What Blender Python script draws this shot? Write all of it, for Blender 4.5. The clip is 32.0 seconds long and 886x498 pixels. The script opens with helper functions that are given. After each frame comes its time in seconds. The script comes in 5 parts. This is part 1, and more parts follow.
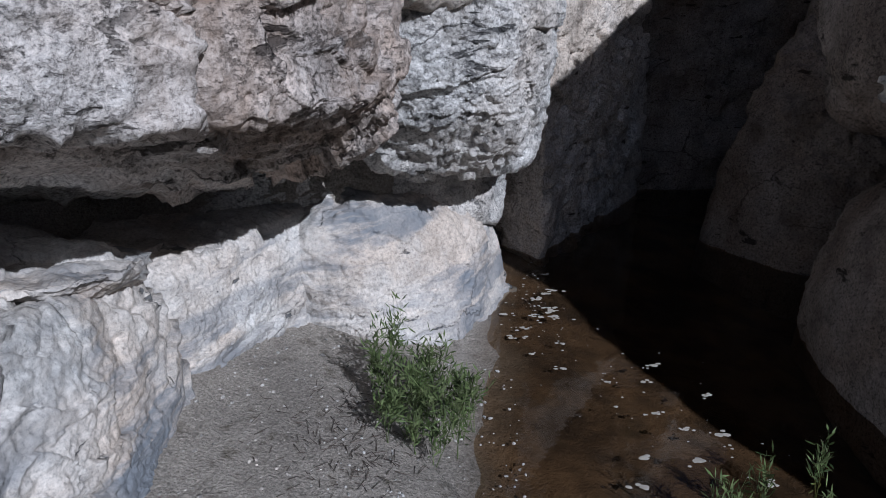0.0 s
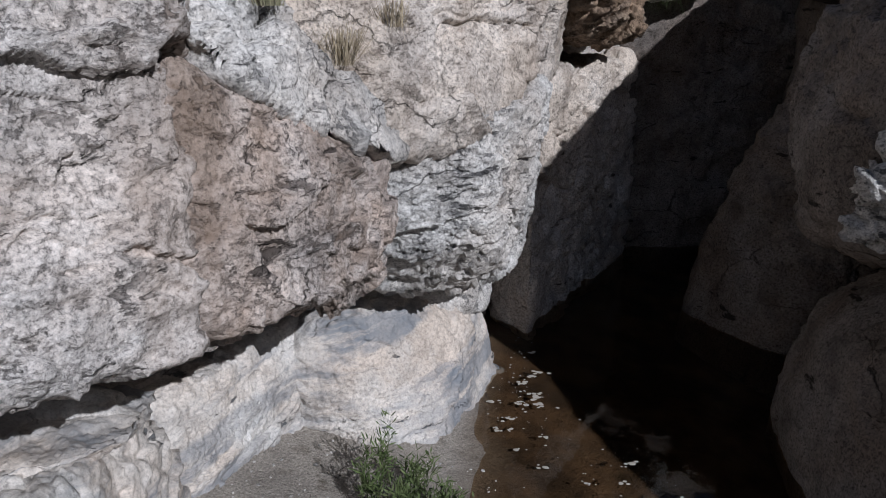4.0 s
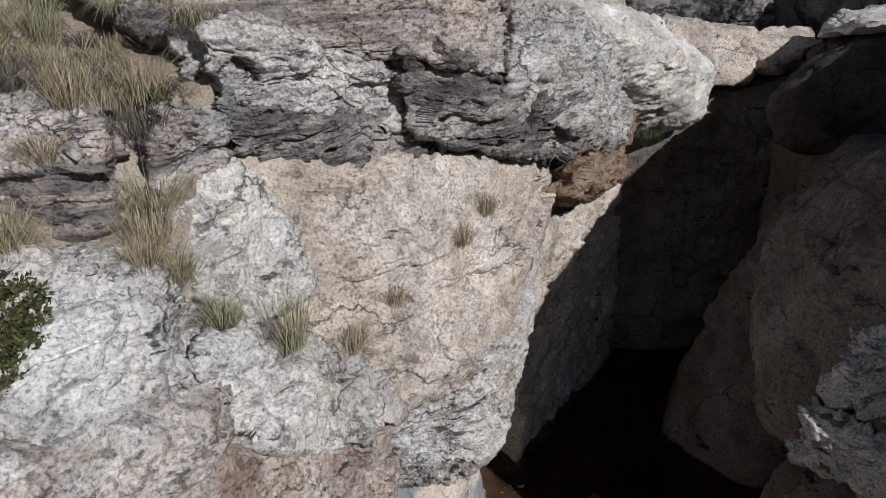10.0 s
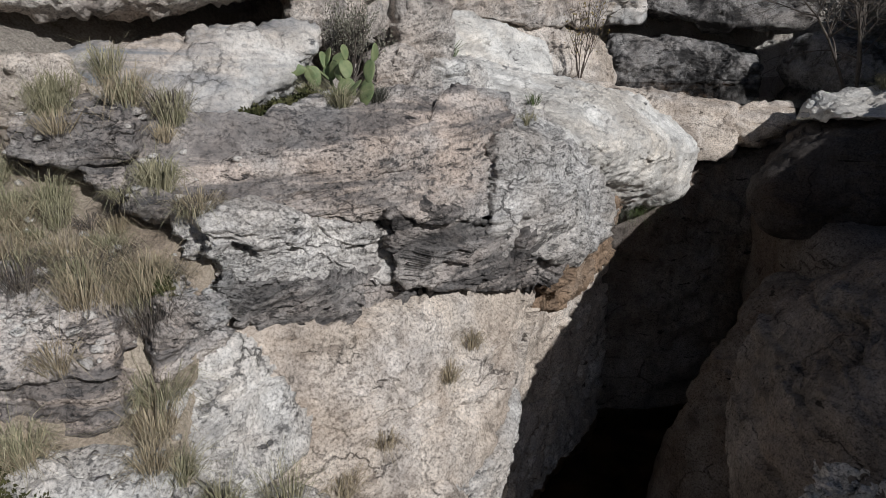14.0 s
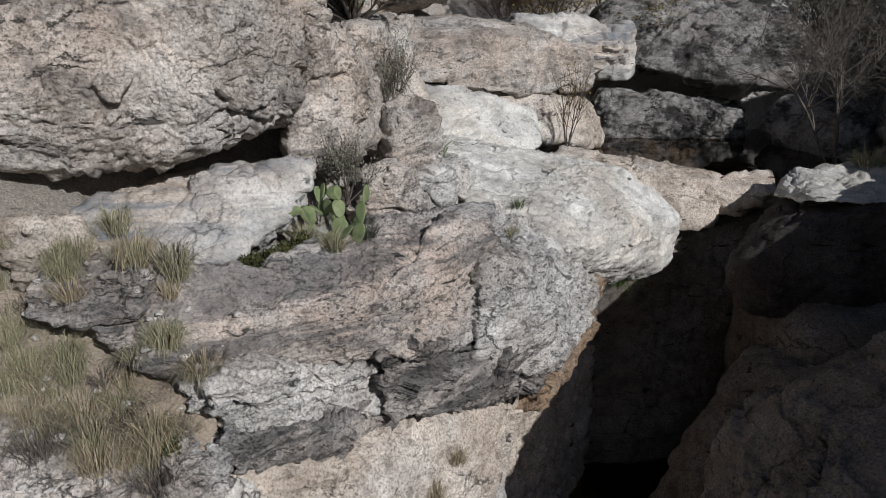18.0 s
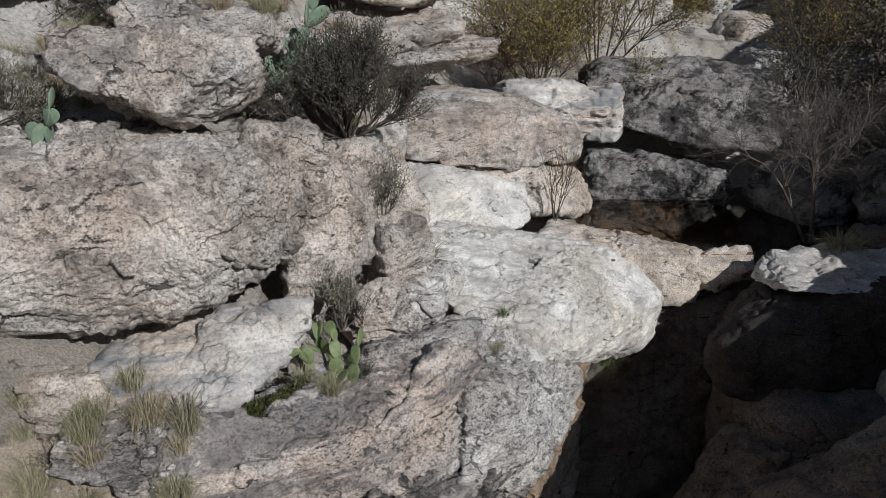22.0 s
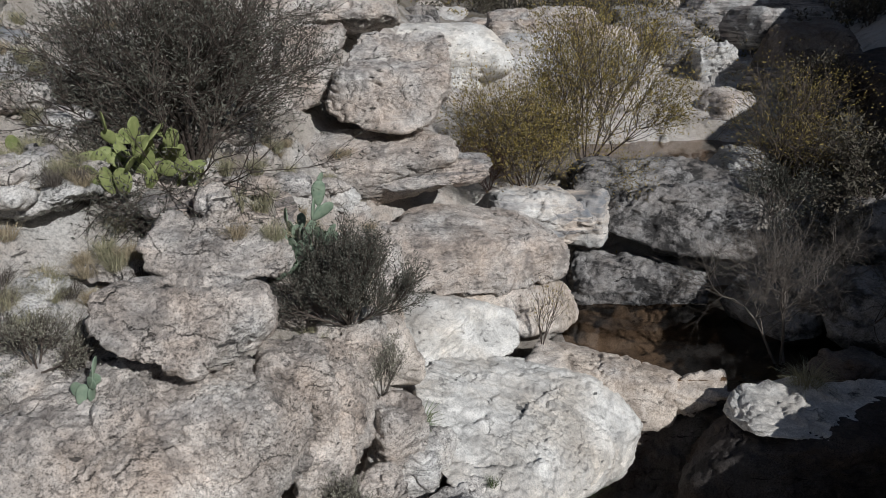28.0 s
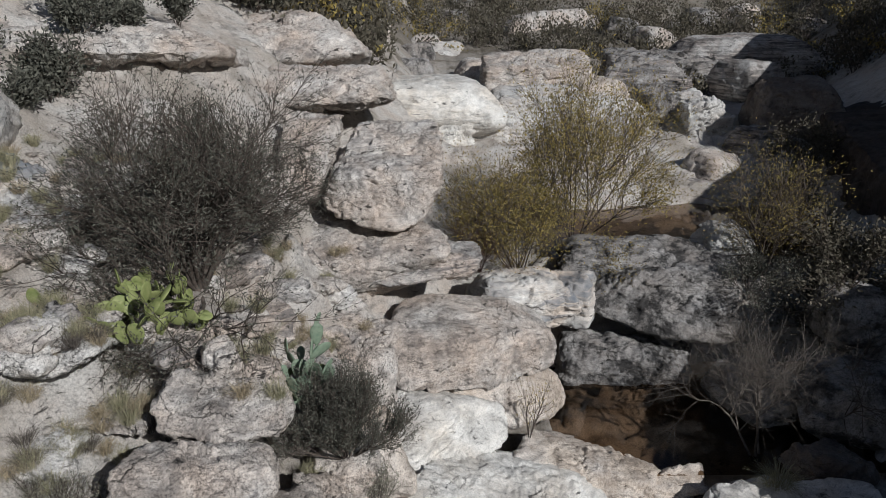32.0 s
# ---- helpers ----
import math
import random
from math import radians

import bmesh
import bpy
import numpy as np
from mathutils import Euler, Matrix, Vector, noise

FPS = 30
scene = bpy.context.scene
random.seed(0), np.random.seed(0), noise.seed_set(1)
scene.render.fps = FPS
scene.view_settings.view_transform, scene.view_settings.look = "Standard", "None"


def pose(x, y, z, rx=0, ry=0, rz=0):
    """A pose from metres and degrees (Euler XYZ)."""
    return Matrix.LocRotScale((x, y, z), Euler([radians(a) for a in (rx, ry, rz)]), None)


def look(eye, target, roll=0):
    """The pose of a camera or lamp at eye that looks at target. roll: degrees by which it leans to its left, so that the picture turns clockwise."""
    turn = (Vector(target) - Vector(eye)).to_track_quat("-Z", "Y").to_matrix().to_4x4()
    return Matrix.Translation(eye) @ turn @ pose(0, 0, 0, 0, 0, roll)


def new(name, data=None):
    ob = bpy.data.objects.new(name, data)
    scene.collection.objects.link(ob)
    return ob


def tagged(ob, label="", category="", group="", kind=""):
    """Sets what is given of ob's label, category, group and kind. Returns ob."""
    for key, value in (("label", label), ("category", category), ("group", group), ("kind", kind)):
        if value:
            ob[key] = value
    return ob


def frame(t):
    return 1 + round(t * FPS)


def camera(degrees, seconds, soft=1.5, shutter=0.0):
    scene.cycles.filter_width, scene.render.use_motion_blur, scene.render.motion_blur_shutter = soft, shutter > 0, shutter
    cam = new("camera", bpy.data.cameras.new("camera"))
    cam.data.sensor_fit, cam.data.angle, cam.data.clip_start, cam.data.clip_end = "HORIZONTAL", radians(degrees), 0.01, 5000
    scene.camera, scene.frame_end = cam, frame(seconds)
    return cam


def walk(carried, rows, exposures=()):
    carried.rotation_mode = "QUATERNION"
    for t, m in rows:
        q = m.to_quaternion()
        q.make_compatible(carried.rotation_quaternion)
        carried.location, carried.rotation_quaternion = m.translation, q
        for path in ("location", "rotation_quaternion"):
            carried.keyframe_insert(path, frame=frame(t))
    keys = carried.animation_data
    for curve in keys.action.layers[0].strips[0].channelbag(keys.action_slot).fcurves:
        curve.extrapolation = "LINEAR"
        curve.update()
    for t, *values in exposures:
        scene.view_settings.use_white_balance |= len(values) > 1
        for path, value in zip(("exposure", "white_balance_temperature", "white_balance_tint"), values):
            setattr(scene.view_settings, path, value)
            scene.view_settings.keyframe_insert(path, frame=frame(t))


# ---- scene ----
cam = camera(64.2, 32.0, 0.55)
METRES, EYE, TILT, LEAN, TURN = 10.0, 2.6, -19.8, 0.0, 0.0
ROWS = [
    (0.0, 0.0, 0.0, 0.0, 0.0, 0.0, -0.0),
    (0.5, 0.0004, -0.0031, 0.0101, -0.03, -0.01, -0.0),
    (1.0, 0.001, -0.0064, 0.019, -0.05, -0.01, 0.01),
    (1.5, 0.0007, -0.0106, 0.0289, -0.07, -0.01, 0.02),
    (2.0, 0.001, -0.0142, 0.0381, -0.12, -0.03, -0.01),
    (2.5, 0.0025, -0.0173, 0.0486, -0.16, -0.02, -0.02),
    (3.0, 0.0047, -0.0189, 0.0585, -0.2, -0.02, -0.01),
    (3.5, 0.0057, -0.0215, 0.0703, -0.24, -0.04, -0.03),
    (5.5, 0.008, -0.037, 0.1117, -0.34, -0.08, -0.03),
    (6.0, 0.0077, -0.0418, 0.1208, -0.36, -0.07, -0.02),
    (6.5, 0.0076, -0.0463, 0.1323, -0.39, -0.08, -0.03),
    (7.0, 0.0089, -0.0508, 0.1443, -0.43, -0.06, -0.0),
    (7.5, 0.009, -0.0562, 0.1569, -0.41, -0.05, 0.01),
    (8.0, 0.0076, -0.0619, 0.1724, -0.44, -0.05, 0.01),
    (8.5, 0.0064, -0.0676, 0.1888, -0.49, -0.07, -0.0),
    (9.0, 0.0065, -0.0743, 0.2052, -0.51, -0.07, 0.01),
    (9.5, 0.0067, -0.0806, 0.2241, -0.54, -0.1, -0.01),
    (10.0, 0.0062, -0.0851, 0.2403, -0.59, -0.15, -0.02),
    (10.5, 0.0056, -0.09, 0.2594, -0.67, -0.13, -0.05),
    (11.0, 0.0045, -0.0945, 0.2754, -0.73, -0.12, -0.02),
    (11.5, 0.0061, -0.0991, 0.2894, -0.71, -0.09, -0.01),
    (12.0, 0.0098, -0.1018, 0.2983, -0.77, -0.13, -0.05),
    (12.5, 0.013, -0.1047, 0.307, -0.8, -0.09, -0.0),
    (13.0, 0.014, -0.1073, 0.3162, -0.79, -0.08, -0.0),
    (13.5, 0.0121, -0.1092, 0.3269, -0.85, -0.08, 0.02),
    (15.5, 0.0124, -0.1254, 0.3744, -0.97, -0.08, 0.04),
    (16.0, 0.013, -0.1302, 0.3869, -0.99, -0.06, 0.06),
    (16.5, 0.0124, -0.1352, 0.4013, -1.04, -0.07, 0.08),
    (17.0, 0.0116, -0.1387, 0.4108, -1.04, -0.08, 0.08),
    (17.5, 0.015, -0.1433, 0.4227, -1.12, -0.13, 0.06),
    (18.0, 0.0199, -0.1484, 0.4364, -1.11, -0.13, 0.06),
    (18.5, 0.0226, -0.1528, 0.4514, -1.12, -0.1, 0.07),
    (19.0, 0.0212, -0.1564, 0.4645, -1.15, -0.09, 0.1),
    (19.5, 0.0195, -0.1615, 0.4792, -1.2, -0.14, 0.07),
    (20.0, 0.0196, -0.166, 0.4931, -1.22, -0.14, 0.06),
    (20.5, 0.0228, -0.1728, 0.5081, -1.24, -0.16, 0.04),
    (21.0, 0.026, -0.1799, 0.5225, -1.24, -0.13, 0.08),
    (21.5, 0.0257, -0.1866, 0.5371, -1.29, -0.17, 0.05),
    (22.0, 0.0266, -0.1931, 0.5506, -1.32, -0.15, 0.06),
    (22.5, 0.0243, -0.199, 0.567, -1.34, -0.14, 0.1),
    (23.0, 0.0242, -0.2069, 0.5831, -1.35, -0.14, 0.08),
    (23.5, 0.0254, -0.2146, 0.5978, -1.38, -0.12, 0.09),
    (24.0, 0.0252, -0.2201, 0.6136, -1.4, -0.13, 0.06),
    (24.5, 0.0252, -0.2249, 0.6315, -1.42, -0.12, 0.06),
    (25.0, 0.0252, -0.2296, 0.6475, -1.44, -0.11, 0.07),
    (25.5, 0.024, -0.2347, 0.6673, -1.47, -0.11, 0.05),
    (27.5, 0.0275, -0.2631, 0.7414, -1.59, -0.1, 0.07),
    (28.0, 0.0284, -0.2709, 0.76, -1.6, -0.08, 0.1),
    (28.5, 0.0297, -0.2788, 0.7807, -1.62, -0.05, 0.1),
    (29.0, 0.0311, -0.2871, 0.8012, -1.64, -0.02, 0.11),
    (29.5, 0.0336, -0.2956, 0.8212, -1.66, 0.02, 0.14),
    (30.0, 0.0356, -0.3039, 0.841, -1.69, 0.05, 0.15),
    (30.5, 0.0375, -0.3108, 0.862, -1.71, 0.06, 0.14),
    (31.0, 0.0373, -0.3182, 0.8861, -1.73, 0.07, 0.14),
    (31.5, 0.038, -0.3266, 0.9096, -1.74, 0.11, 0.15),
    (32.0, 0.0383, -0.3364, 0.934, -1.75, 0.14, 0.16),
]
# seconds, stops, kelvin, tint
LIGHT = [(0.0, -0.37, 5350, 13.5), (3.5, -0.43, 5600, 13.5), (6.0, -0.38, 5880, 12), (9.0, -0.38, 6000, 11.5), (12.0, -0.44, 6100, 11.2), (18.0, -0.48, 6080, 10.8), (25.0, -0.43, 6060, 10.2), (32.0, -0.4, 6080, 10.2)]
walk(cam, [(t, pose(0, 0, EYE, TILT, LEAN, TURN) @ pose(METRES * x, METRES * y, METRES * z, 90 + pitch, roll, yaw)) for t, x, y, z, yaw, pitch, roll in ROWS], LIGHT)

# ---- light: winter sun behind the viewer's right shoulder ----
SUN = Vector((0.50, -0.70, 0.55)).normalized()
world = bpy.data.worlds.new("sky")
scene.world = world
world.use_nodes = True
wn = world.node_tree
sky = wn.nodes.new("ShaderNodeTexSky")
sky.sky_type = "NISHITA"
sky.sun_disc = False
sky.sun_elevation = math.asin(SUN.z)
sky.sun_rotation = math.atan2(SUN.x, SUN.y)
wn.links.new(sky.outputs[0], wn.nodes["Background"].inputs[0])
wn.nodes["Background"].inputs[1].default_value = 0.046
sun = new("sun", bpy.data.lights.new("sun", "SUN"))
sun.data.energy, sun.data.angle, sun.data.color = 4.9, radians(0.5), (1.0, 0.965, 0.91)
sun.matrix_world = look(SUN * 60, (0, 0, 0))


# ---- materials ----
class Mat:
    """A node material under construction."""

    def __init__(self, name):
        self.mat = bpy.data.materials.new(name)
        self.mat.use_nodes = True
        self.nt = self.mat.node_tree
        self.bsdf = self.nt.nodes["Principled BSDF"]
        self.out = self.nt.nodes["Material Output"]

    def node(self, kind, **inputs):
        n = self.nt.nodes.new("ShaderNode" + kind)
        for k, v in inputs.items():
            self.put(n.inputs[k.replace("_", " ")], v)
        return n

    def put(self, socket, v):
        if isinstance(v, bpy.types.NodeSocket):
            self.nt.links.new(v, socket)
        else:
            socket.default_value = v

    def noise(self, vec, scale, detail=4.0, rough=0.55, distort=0.0):
        n = self.node("TexNoise", Vector=vec, Scale=scale, Detail=detail, Roughness=rough, Distortion=distort)
        return n.outputs["Fac"]

    def ramp(self, fac, *stops):
        n = self.node("ValToRGB", Fac=fac)
        el = n.color_ramp.elements
        while len(el) < len(stops):
            el.new(0.5)
        for e, (p, c) in zip(el, stops):
            e.position = p
            e.color = (c, c, c, 1) if not isinstance(c, tuple) else (*c, 1)
        return n.outputs[0]

    def mix(self, fac, a, b, blend="MIX"):
        n = self.nt.nodes.new("ShaderNodeMix")
        n.data_type, n.blend_type = "RGBA", blend
        self.put(n.inputs[0], fac)
        for s, v in ((n.inputs[6], a), (n.inputs[7], b)):
            self.put(s, (*v, 1) if isinstance(v, tuple) and len(v) == 3 else v)
        return n.outputs[2]

    def math(self, op, a, b=0.0):
        n = self.nt.nodes.new("ShaderNodeMath")
        n.operation = op
        self.put(n.inputs[0], a)
        self.put(n.inputs[1], b)
        return n.outputs[0]

    def mapped(self, vec, rot=(0, 0, 0), scale=(1, 1, 1), loc=(0, 0, 0)):
        n = self.node("Mapping", Vector=vec)
        n.inputs["Rotation"].default_value = [radians(a) for a in rot]
        n.inputs["Scale"].default_value = scale
        n.inputs["Location"].default_value = loc
        return n.outputs[0]

    def place(self):
        return self.nt.nodes.new("ShaderNodeNewGeometry").outputs["Position"]

    def bump(self, height, strength, distance, normal=None):
        n = self.node("Bump", Height=height, Strength=strength, Distance=distance)
        if normal is not None:
            self.put(n.inputs["Normal"], normal)
        return n.outputs[0]

    def done(self, colour, rough, normal=None, spec=0.3):
        self.put(self.bsdf.inputs["Base Color"], colour)
        self.put(self.bsdf.inputs["Roughness"], rough)
        self.bsdf.inputs["Specular IOR Level"].default_value = spec
        if normal is not None:
            self.put(self.bsdf.inputs["Normal"], normal)
        return self.mat


def rock_material(name, pale, tan, dark, tan_amount=0.5, stain=0.45, band=0.0, band_rot=(0, 0, 0), streak=0.0, crack=0.6, relief=1.0, wave=7.0, pits=1.0, hair=0.7, speck=1.0, rust=0.0):
    m = Mat(name)
    p = m.place()
    warm = m.ramp(m.noise(p, 0.9, 7, 0.62, 0.2), (0.52 - 0.3 * tan_amount, 0.0), (0.86 - 0.42 * tan_amount, 1.0))
    col = m.mix(warm, pale, tan)
    # tone over hands' breadths, then the grain of light and dark minerals
    patch = m.noise(p, 2.6, 8, 0.66, 0.1)
    col = m.mix(1.0, col, m.ramp(patch, (0.30, 0.66), (0.48, 0.97), (0.70, 1.20)), "MULTIPLY")
    grain = m.noise(p, 46.0, 5, 0.78)
    col = m.mix(speck, col, m.ramp(grain, (0.36, 0.36), (0.47, 0.95), (0.64, 1.42)), "MULTIPLY")
    # foliation
    q = m.mapped(p, band_rot, (0.5, 0.5, wave))
    layers = m.noise(q, 1.1, 8, 0.62, 0.45)
    if band:
        f = m.math("MULTIPLY", m.ramp(layers, (0.45, 1.0), (0.55, 0.0)), band)
        patches = m.ramp(m.noise(p, 0.9, 5, 0.62), (0.34, 0.15), (0.60, 1.0))
        col = m.mix(m.math("MULTIPLY", f, patches), col, dark)
    # rough and smooth areas
    rough = m.ramp(m.noise(p, 1.5, 5, 0.6), (0.36, 0.2), (0.60, 1.0))
    # short hackly ticks along the foliation: tiny shadows between flakes, painted dark
    tick = m.noise(m.mapped(p, band_rot, (1, 1, 2.4 if band else 1.5)), 9.0, 6, 0.70, 0.25)
    thin = m.math("MULTIPLY", m.ramp(tick, (0.385, 1.0), (0.425, 0.0)), rough)
    flake = m.noise(m.mapped(p, band_rot, (1, 1, 3.2 if band else 1.8)), 3.4, 8, 0.72, 0.3)
    thin = m.math("MAXIMUM", thin, m.math("MULTIPLY", m.ramp(flake, (0.375, 1.0), (0.405, 0.0)), m.ramp(m.noise(p, 1.1, 3, 0.6), (0.42, 0.0), (0.56, 1.0))))
    col = m.mix(m.math("MULTIPLY", thin, hair), col, tuple(0.8 * c for c in dark))
    # lichen and desert varnish: ragged patches broken up by the grain
    lich = m.math("ADD", m.noise(p, 1.7, 9, 0.74, 0.1), m.math("MULTIPLY", m.math("SUBTRACT", grain, 0.5), 0.30))
    col = m.mix(m.math("MULTIPLY", m.ramp(lich, (0.60 - 0.12 * stain, 0.0), (0.70 - 0.12 * stain, 1.0)), stain), col, dark)
    if rust:
        r = m.noise(m.mapped(p, (0, 0, 0), (1.6, 1.6, 0.22)), 1.3, 7, 0.66)
        col = m.mix(m.math("MULTIPLY", m.ramp(r, (0.48, 0.0), (0.63, 1.0)), rust), col, (0.20, 0.135, 0.088))
    if streak:
        s = m.noise(m.mapped(p, (0, 0, 0), (3.2, 3.2, 0.28)), 1.5, 7, 0.66)
        col = m.mix(m.math("MULTIPLY", m.ramp(s, (0.53, 0.0), (0.68, 1.0)), streak), col, dark)
    # pits, and short open crevices along the foliation, their shade painted dark
    pit = m.ramp(m.noise(m.mapped(p, band_rot, (1, 1, 1.5)), 21.0, 5, 0.66, 0.15), (0.355, 1.0), (0.41, 0.0))
    pit = m.math("MULTIPLY", pit, rough)
    col = m.mix(m.math("MULTIPLY", pit, 0.75 * pits), col, dark)
    g = m.mapped(p, band_rot, (2.4, 2.4, 9.0))
    slot = m.ramp(m.noise(g, 1.0, 7, 0.60, 0.3), (0.315, 1.0), (0.345, 0.0))
    col = m.mix(m.math("MULTIPLY", slot, 0.85), col, tuple(0.4 * c for c in dark))
    # long thin joints
    wob = m.node("TexNoise", Vector=p, Scale=1.7, Detail=7.0, Roughness=0.65)
    warp = m.nt.nodes.new("ShaderNodeVectorMath")
    warp.operation = "MULTIPLY_ADD"
    m.put(warp.inputs[0], wob.outputs["Color"])
    warp.inputs[1].default_value = (0.5, 0.5, 0.5)
    m.put(warp.inputs[2], p)
    vor = m.node("TexVoronoi", Vector=m.mapped(warp.outputs[0], band_rot, (0.75, 0.75, 1.5)), Scale=1.3)
    vor.feature = "DISTANCE_TO_EDGE"
    joint = m.ramp(vor.outputs["Distance"], (0.0, 1.0), (0.013, 0.0))
    some = m.ramp(m.noise(p, 1.6, 4, 0.6), (0.50, 0.0), (0.58, 1.0))
    joint = m.math("MULTIPLY", joint, some)
    col = m.mix(m.math("MULTIPLY", joint, crack), col, tuple(0.3 * c for c in dark))
    # relief: hackly chips, foliation, pits, joints
    chips = m.node("TexVoronoi", Vector=m.mapped(p, band_rot, (1, 1, 1.7)), Scale=10.0)
    h = m.math("MULTIPLY", m.noise(p, 30.0, 5, 0.72), 0.55)
    h = m.math("ADD", h, m.math("MULTIPLY", chips.outputs["Distance"], -0.22 * pits))
    h = m.math("MULTIPLY", m.math("ADD", h, m.math("MULTIPLY", m.noise(p, 9.0, 7, 0.70), 0.75)), rough)
    h = m.math("ADD", h, m.math("MULTIPLY", m.noise(p, 4.0, 7, 0.62), 1.1))
    h = m.math("ADD", h, m.math("MULTIPLY", layers, 0.7 if band else 0.35))
    h = m.math("SUBTRACT", h, m.math("MULTIPLY", thin, 0.35 * hair))
    h = m.math("SUBTRACT", h, m.math("MULTIPLY", joint, 0.5))
    h = m.math("SUBTRACT", h, m.math("MULTIPLY", slot, 0.5))
    h = m.math("SUBTRACT", h, m.math("MULTIPLY", pit, 0.2 * pits))
    nrm = m.bump(h, 1.0, 0.05 * relief)
    return m.done(col, m.ramp(patch, (0.3, 0.95), (0.7, 0.8)), nrm, 0.2)


PINK = rock_material("brown granite gneiss", (0.61, 0.585, 0.565), (0.48, 0.385, 0.32), (0.10, 0.08, 0.07), 0.58, 0.45, streak=0.25, rust=0.6)
PINKGREY = rock_material("pinkish grey gneiss", (0.60, 0.58, 0.56), (0.50, 0.42, 0.36), (0.10, 0.085, 0.075), 0.45, 0.42, streak=0.2, rust=0.45, relief=0.9, pits=0.7)
GREY = rock_material("grey gneiss", (0.545, 0.535, 0.515), (0.50, 0.45, 0.40), (0.11, 0.11, 0.115), 0.4, 0.4, relief=0.7, pits=0.55)
WHITE = rock_material("water-polished white gneiss", (0.60, 0.595, 0.575), (0.52, 0.45, 0.385), (0.19, 0.205, 0.225), 0.66, 0.3, 1.0, (10, 24, 0), crack=0.35, relief=0.42, wave=3.5, pits=0.35, hair=0.35, speck=0.55)
BLEACHED = rock_material("sun-bleached white gneiss", (0.69, 0.675, 0.64), (0.60, 0.54, 0.465), (0.20, 0.20, 0.20), 0.4, 0.22, 0.35, (10, 24, 0), crack=0.5, relief=0.6, wave=3.5, pits=0.4, hair=0.4, speck=0.6)
BAND = rock_material("grey banded gneiss", (0.50, 0.49, 0.475), (0.47, 0.395, 0.34), (0.075, 0.078, 0.085), 0.55, 0.4, 0.7, (8, -16, 0), relief=0.85, wave=6.0)
GRANULAR = rock_material("pale granular gneiss", (0.58, 0.565, 0.545), (0.50, 0.45, 0.40), (0.10, 0.095, 0.09), 0.45, 0.35, 0.3, (8, -20, 0), wave=6.0, relief=1.1)
DARKBAND = rock_material("black layered gneiss", (0.45, 0.44, 0.425), (0.38, 0.32, 0.28), (0.045, 0.045, 0.047), 0.5, 0.45, 0.9, (4, 10, 0), relief=1.3, wave=6.0)
BOULDER = rock_material("coarse pink granite", (0.565, 0.54, 0.51), (0.485, 0.41, 0.35), (0.085, 0.078, 0.075), 0.55, 0.6, relief=1.15, crack=0.8, wave=3.0, hair=0.5)
TAN = rock_material("tan weathered gneiss", (0.595, 0.56, 0.525), (0.525, 0.455, 0.385), (0.13, 0.10, 0.08), 0.7, 0.3, streak=0.25, relief=0.6, pits=0.35, hair=0.42, rust=0.3)
ORANGE = rock_material("orange-brown stained gneiss", (0.42, 0.35, 0.28), (0.33, 0.235, 0.16), (0.09, 0.065, 0.05), 0.7, 0.5, streak=0.5, relief=0.9, rust=0.6)
# desert varnish, its pale tone lowered to include partial shade
VARNISH_SHADE = rock_material("black desert varnish darkened for partial shade", (0.34, 0.33, 0.32), (0.26, 0.23, 0.205), (0.045, 0.043, 0.042), 0.4, 0.97, streak=0.5, hair=0.3)
# tan gorge rock, the gorge's shade put into its base colour
SHADE = rock_material("brown canyon rock with shade in its colour", (0.225, 0.205, 0.19), (0.165, 0.13, 0.105), (0.045, 0.04, 0.035), 0.6, 0.45, streak=0.4, relief=0.8, hair=0.15)
# the same for the far walls: near-black colour painted for their shade
SHADEWALL = rock_material("canyon wall with deep shade in its colour", (0.085, 0.075, 0.07), (0.07, 0.052, 0.042), (0.025, 0.022, 0.02), 0.5, 0.6, streak=0.5, hair=0.2)


def sand_material():
    m = Mat("gravelly sand")
    p = m.place()
    col = m.mix(m.ramp(m.noise(p, 1.3, 6, 0.6), (0.35, 0.0), (0.65, 1.0)), (0.35, 0.285, 0.22), (0.48, 0.415, 0.335))
    col = m.mix(1.0, col, m.ramp(m.noise(p, 60, 5, 0.7), (0.3, 0.55), (0.7, 1.35)), "MULTIPLY")
    col = m.mix(m.ramp(m.noise(p, 5, 8, 0.7), (0.56, 0.0), (0.68, 0.75)), col, (0.09, 0.075, 0.05))
    h = m.math("ADD", m.noise(p, 14, 8, 0.7), m.math("MULTIPLY", m.noise(p, 70, 3, 0.6), 0.5))
    return m.done(col, 0.95, m.bump(h, 0.8, 0.04), 0.15)


SAND = sand_material()


